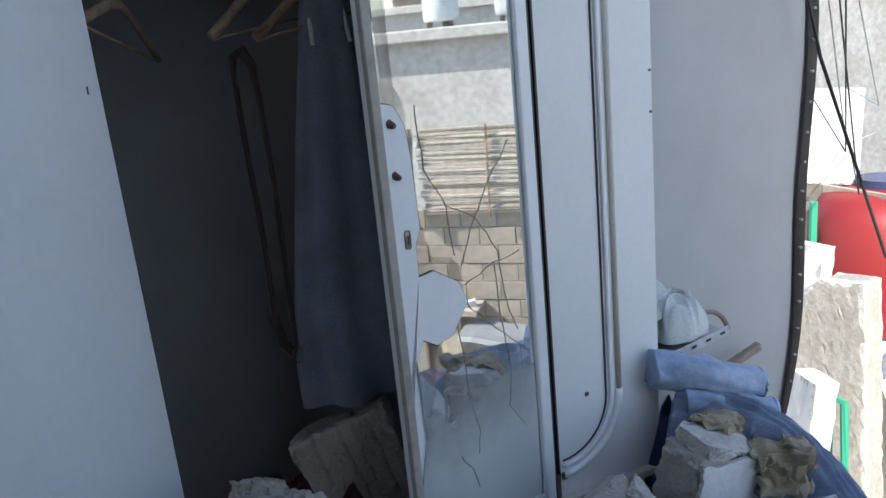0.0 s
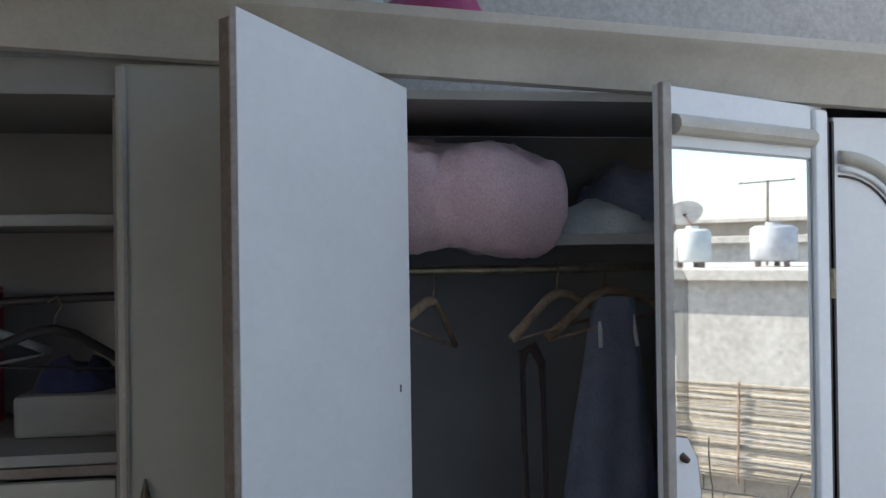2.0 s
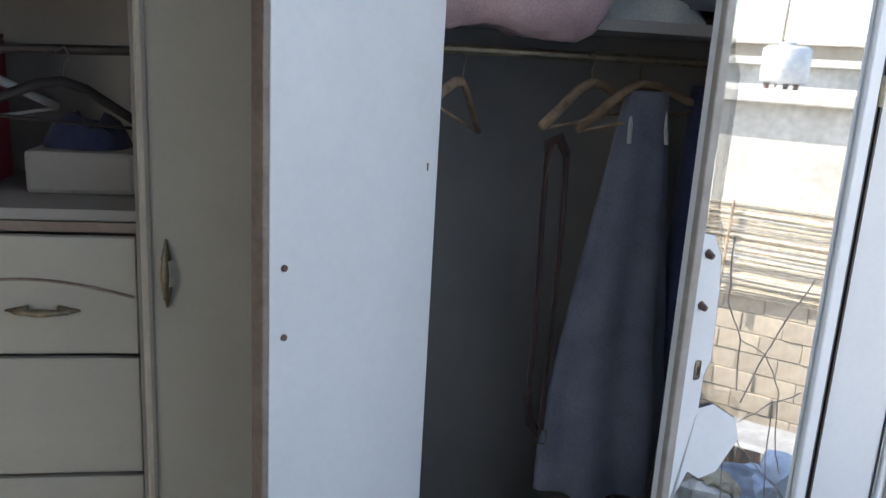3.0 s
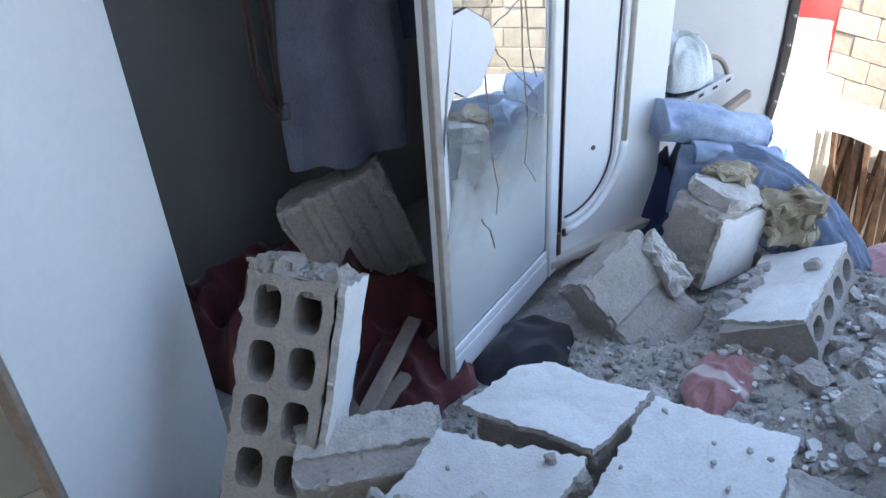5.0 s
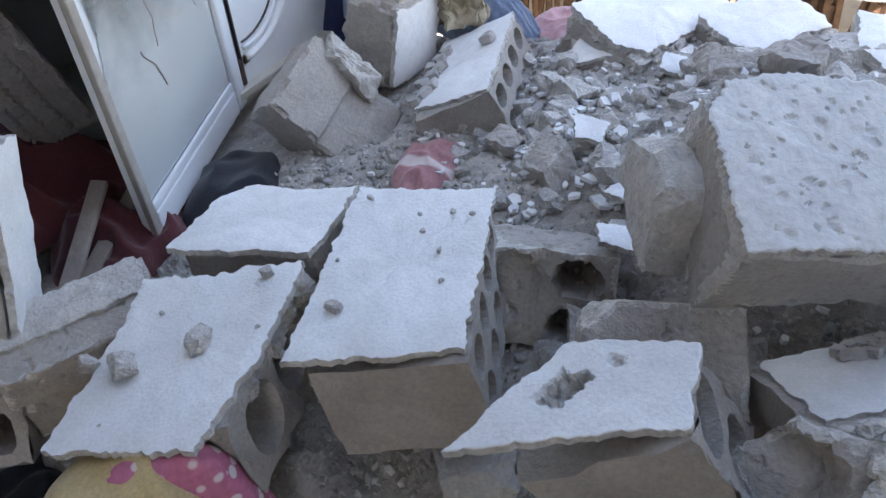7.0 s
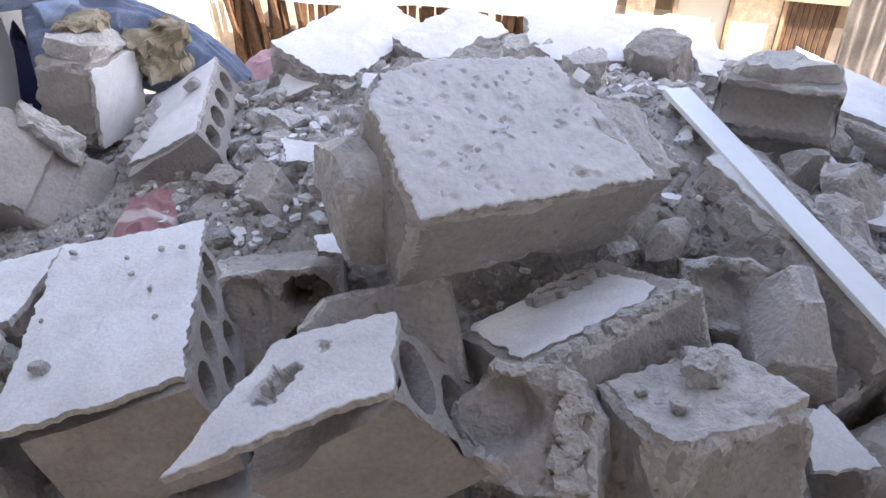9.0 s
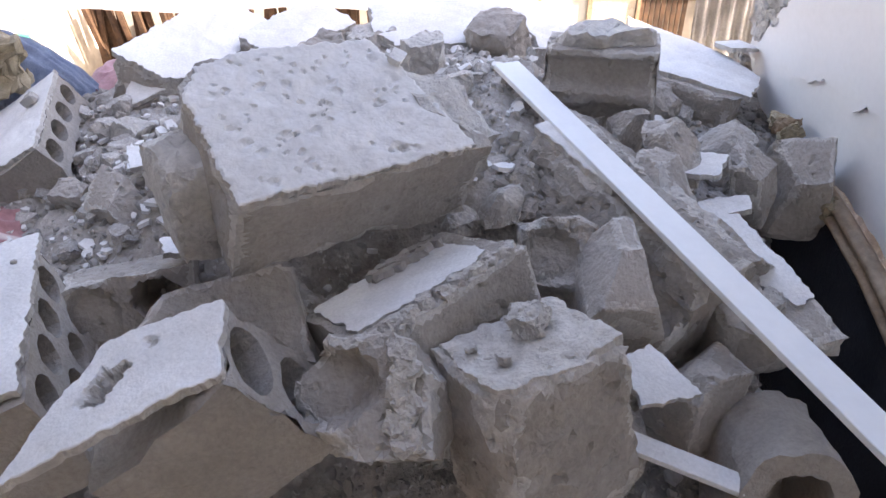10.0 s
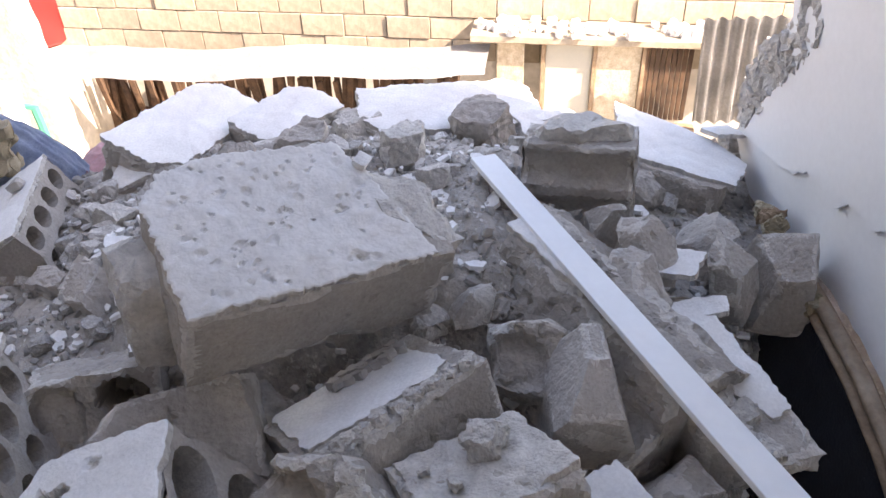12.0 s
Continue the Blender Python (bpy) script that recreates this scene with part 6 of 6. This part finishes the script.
for i in range(61):
    y = -0.26 + 0.52 * i / 60
    x = 0.02 * math.sin(i / 60 * 2 * math.pi * 6.5)
    col = [bm.verts.new((x, y, -0.36)), bm.verts.new((x, y, 0.38))]
    if prev:
        bm.faces.new((prev[0], prev[1], col[1], col[0]))
    prev = col
bmesh.ops.solidify(bm, geom=bm.faces[:], thickness=0.004)
part("sheet", bm, TIN, corr, "", True)

# reed screens on the wall, seen in the mirror
mat_ = thing("reed_screen", pose(FW - 0.05, 0.12, 0.03), "screen of dry horizontal reeds on the wall", "reed screen")
for k in range(34):
    z = 0.012 + 0.0205 * k
    part("reed", tube([(rnd.uniform(-0.012, 0.012), 0.0 + rnd.uniform(-0.03, 0.02), z + rnd.uniform(-0.008, 0.008)), (rnd.uniform(-0.02, 0.02), 1.1, z + rnd.uniform(-0.012, 0.012)), (0.0, 2.3 + rnd.uniform(-0.05, 0.05), z + rnd.uniform(-0.008, 0.008))], rnd.uniform(0.007, 0.011), 5), REED, mat_)
for y in (0.55, 1.25, 1.9):
    part("upright", tube([(-0.03, y, -0.02), (-0.03, y + 0.02, 0.72)], 0.010, 6), WOOD, mat_)
stick = thing("reed_bundle", pose(FW - 0.08, 0.03, 0.0), "bundle of upright dry reeds", "reed bundle")
for k in range(22):
    part("reed", tube([(rnd.uniform(-0.03, 0.03), rnd.uniform(-0.06, 0.03), 0.02), (rnd.uniform(-0.03, 0.03), rnd.uniform(-0.12, 0.05), rnd.uniform(0.66, 0.78))], 0.008, 5), REED, stick)

# houses behind
def house(x, y, w, d, h, z0, mat, label, storeys=1):
    t = thing("house", pose(x, y, z0), label, "house")
    part("wall", box(0, -w / 2, 0, d, w / 2, h), mat, t)
    part("roof", box(-0.15, -w / 2 - 0.12, h, d + 0.1, w / 2 + 0.12, h + 0.14, 0.02), FARPLASTER, t, "concrete roof slab with a worn rim")
    for s in range(storeys):
        for k in (-1, 1):
            win = part("window", box(-0.012, k * w * 0.28 - 0.42, 0.9 + 2.8 * s, 0.02, k * w * 0.28 + 0.42, 2.0 + 2.8 * s), DARK, t, "dark window opening")
            part("sill", box(-0.08, k * w * 0.28 - 0.5, 0.84 + 2.8 * s, -0.01, k * w * 0.28 + 0.5, 0.895 + 2.8 * s), FARPLASTER, win)
    return t


house(8.3, 0.6, 7.0, 4.0, 4.15, -2.8, FARPLASTER, "flat-roofed plastered house behind the courtyard")
house(14.0, -3.5, 8.0, 5.0, 4.6, -2.8, FARPLASTER, "pale flat-roofed house further off", 1)
house(16.5, 5.5, 9.0, 5.0, 4.5, -2.8, FARWALL, "sandy block house with a flat roof", 1)
house(11.0, 11.5, 7.0, 5.0, 4.6, -2.8, FARPLASTER, "whitewashed house among the roofs", 1)
house(24.0, 0.0, 14.0, 6.0, 5.3, -2.8, FARWALL, "distant low house with a flat roof", 1)
for x, y, z, r, h, mat, lab in ((8.75, -0.75, 1.50, 0.22, 0.42, PALE, "pale water tank on the roof"), (9.2, 0.10, 1.50, 0.27, 0.45, TIN, "metal water tank on the roof"), (9.3, 1.25, 1.50, 0.32, 0.50, TIN, "grey water tank on the roof"), (9.6, 2.6, 1.50, 0.3, 0.5, TIN, "grey water tank on the far roof")):
    t = thing("water_tank", pose(x, y, z), lab, "water tank", "roof tanks")
    part("shell", tube([(0, 0, 0.06), (0, 0, 0.09), (0, 0, h), (0, 0, h + 0.04)], [r * 0.94, r, r, r * 0.8], 24), mat, t, "", True)
    part("lid", tube([(0, 0, h + 0.04), (0, 0, h + 0.08)], r * 0.35, 16), mat, t)
    for a in range(3):
        part("foot", box(r * 0.7 * math.cos(a * 2.1) - 0.03, r * 0.7 * math.sin(a * 2.1) - 0.03, -0.01, r * 0.7 * math.cos(a * 2.1) + 0.03, r * 0.7 * math.sin(a * 2.1) + 0.03, 0.07), RUST, t)
for x, y, z, h in ((8.8, 1.0, 1.5, 1.5), (9.8, -0.1, 1.5, 1.1)):
    t = thing("aerial", pose(x, y, z), "thin rooftop television aerial", "aerial")
    part("mast", tube([(0, 0, -0.02), (0, 0.02, h)], 0.018, 6), RUST, t)
    part("crossbar", tube([(0, -0.35, h * 0.97), (0, 0.35, h * 0.99)], 0.010, 5), RUST, t)
    for k in range(5):
        part("rod", tube([(-0.12, -0.3 + 0.15 * k, h * 0.98), (0.12, -0.3 + 0.15 * k, h * 0.98)], 0.006, 5), RUST, t)
for x, y, z, a in ((14.6, -2.6, 2.38, 150), (9.0, 3.3, 1.90, 200)):
    t = thing("satellite_dish", pose(x, y, z, 0, -40, a), "grey satellite dish on a roof", "dish")
    bm = bmesh.new()
    rings = []
    for i in range(9):
        r = 0.36 * i / 8
        rings.append([bm.verts.new((r * math.cos(q), r * math.sin(q), 0.5 * r * r)) for q in [j * 2 * math.pi / 24 for j in range(24)]])
    for r0, r1 in zip(rings[1:], rings[2:]):
        for j in range(24):
            bm.faces.new((r0[j], r0[(j + 1) % 24], r1[(j + 1) % 24], r1[j]))
    bm.faces.new(rings[1])
    bmesh.ops.remove_doubles(bm, verts=bm.verts[:], dist=1e-5)
    part("dish", bm, TIN, t, "", True)
    part("mast", tube([(0, 0, 0), (0.25, 0, -0.5)], 0.02, 6), RUST, t)
    part("arm", tube([(0.33, 0, 0.06), (0.05, 0, 0.3)], 0.012, 6), RUST, t)

# the yard beyond the board: tank in its green frame, white blocks, leaning pillar
tank = thing("red_tank", pose(5.25, 3.98, -1.0), "red plastic water tank in a green pipe frame", "water tank")
part("shell", tube([(0, 0, 0.0), (0, 0, 0.05), (0, 0, 0.85), (0, 0, 1.0), (0, 0, 1.06)], [0.44, 0.50, 0.50, 0.40, 0.2], 32), plastic_red, tank, "", True)
part("lid", tube([(0, 0, 1.05), (0, 0, 1.12)], 0.18, 20), NAVY, tank)
for dx, dy in ((-0.52, 0.16), (-0.2, -0.5), (0.4, 0.4)):
    part("frame_post", tube([(dx, dy, -0.02), (dx, dy, 1.0)], 0.03, 8), green_paint, tank, "green painted pipe")
structure("neighbour_roof", box(4.4, 3.4, -2.8, 8.0, 7.5, -1.0), FARPLASTER, "neighbouring flat roof", "roof")
for x, y, z, sx, sy, sz, rz, lab in ((3.40, 3.09, -0.40, 0.10, 0.30, 0.56, 4, "sunlit white plastered wall stump"), (2.72, 2.44, -0.75, 0.12, 0.19, 0.55, -15, "bright white broken wall corner"), (5.1, 4.30, 0.05, 0.1, 0.36, 0.72, 25, "tilted white sheet among the roofs")):
    t = thing("wall_fragment", pose(x, y, z - 0.0, 0, 6, rz), lab, "wall piece")
    part("body", moved(rock(sx, sy, sz, (), int(x * 10), 0.003, 0.012, 0.03), pose(0, 0, sz)), PLASTER, t)
PILLAR = grainy("weathered tan plaster", (0.31, 0.28, 0.24), (0.44, 0.40, 0.35), 2.5, 40, 0.95, 0.6)
pillar = thing("leaning_pillar", pose(3.32, 2.61, -2.8, -5, 3, 10), "broad leaning pillar of cracked plastered concrete", "pillar")
part("shaft", moved(rock(0.18, 0.42, 2.84, [((0, 0.02, 0), (0, 0.7, 1.0))], 77, 0.004, 0.03, 0.035), pose(0, 0, 2.84)), PILLAR, pillar)
frame_ = thing("green_frame", pose(3.2, 2.62, -1.13), "bent green metal pipe frame", "frame")
part("pipe", tube([(0, 0.12, 0.60), (0, -0.02, 0.59), (0.01, -0.03, 0.15), (0.0, -0.03, -0.3)], 0.022, 8), green_paint, frame_)
part("pipe", tube([(0.05, 0.10, 0.60), (0.05, 0.10, -0.3)], 0.016, 8), green_paint, frame_)
for k in range(4):
    pts = [(2.6 + 0.1 * k, 2.3 + 0.05 * k, 1.6 + 0.1 * (k % 3)), (4.0, 3.3 - 0.1 * (k % 3), 0.6 + 0.12 * k - 0.4 * (k % 2)), (6.5, 5.0 + 0.4 * (k % 4), 0.2 + 0.3 * k)]
    tagged(obj("cable", tube(pts, 0.0045, 5), wire_mat if k % 2 else TIN), "loose hanging cable in the yard", "cable", "loose cables")
# brick parapet and rubble bank below the board
structure("yard_bank", prism(jagged([(2.25, 2.15), (3.1, 2.45), (4.3, 3.45), (4.3, 5.2), (2.3, 5.2)], 0.2, 0.05, 6), -2.8, -1.05, 3, 0.05, 0.03), GROUND, "dusty stone bank in the yard", "ground")
for k in range(26):
    s = rnd.uniform(0.08, 0.22)
    x = rnd.uniform(2.4, 4.1)
    y = x * 0.85 + rnd.uniform(0.35, 1.2)
    ob = tagged(obj("yard_stone", lump(s, s * 0.8, s * 0.6, 500 + k, 5, 0.2, 2), FARPLASTER if k % 2 else STONE), "dusty stone in the yard", "stone", "yard stones")
    ob.matrix_world = pose(x, y, -1.07, 0, 0, rnd.uniform(0, 360))
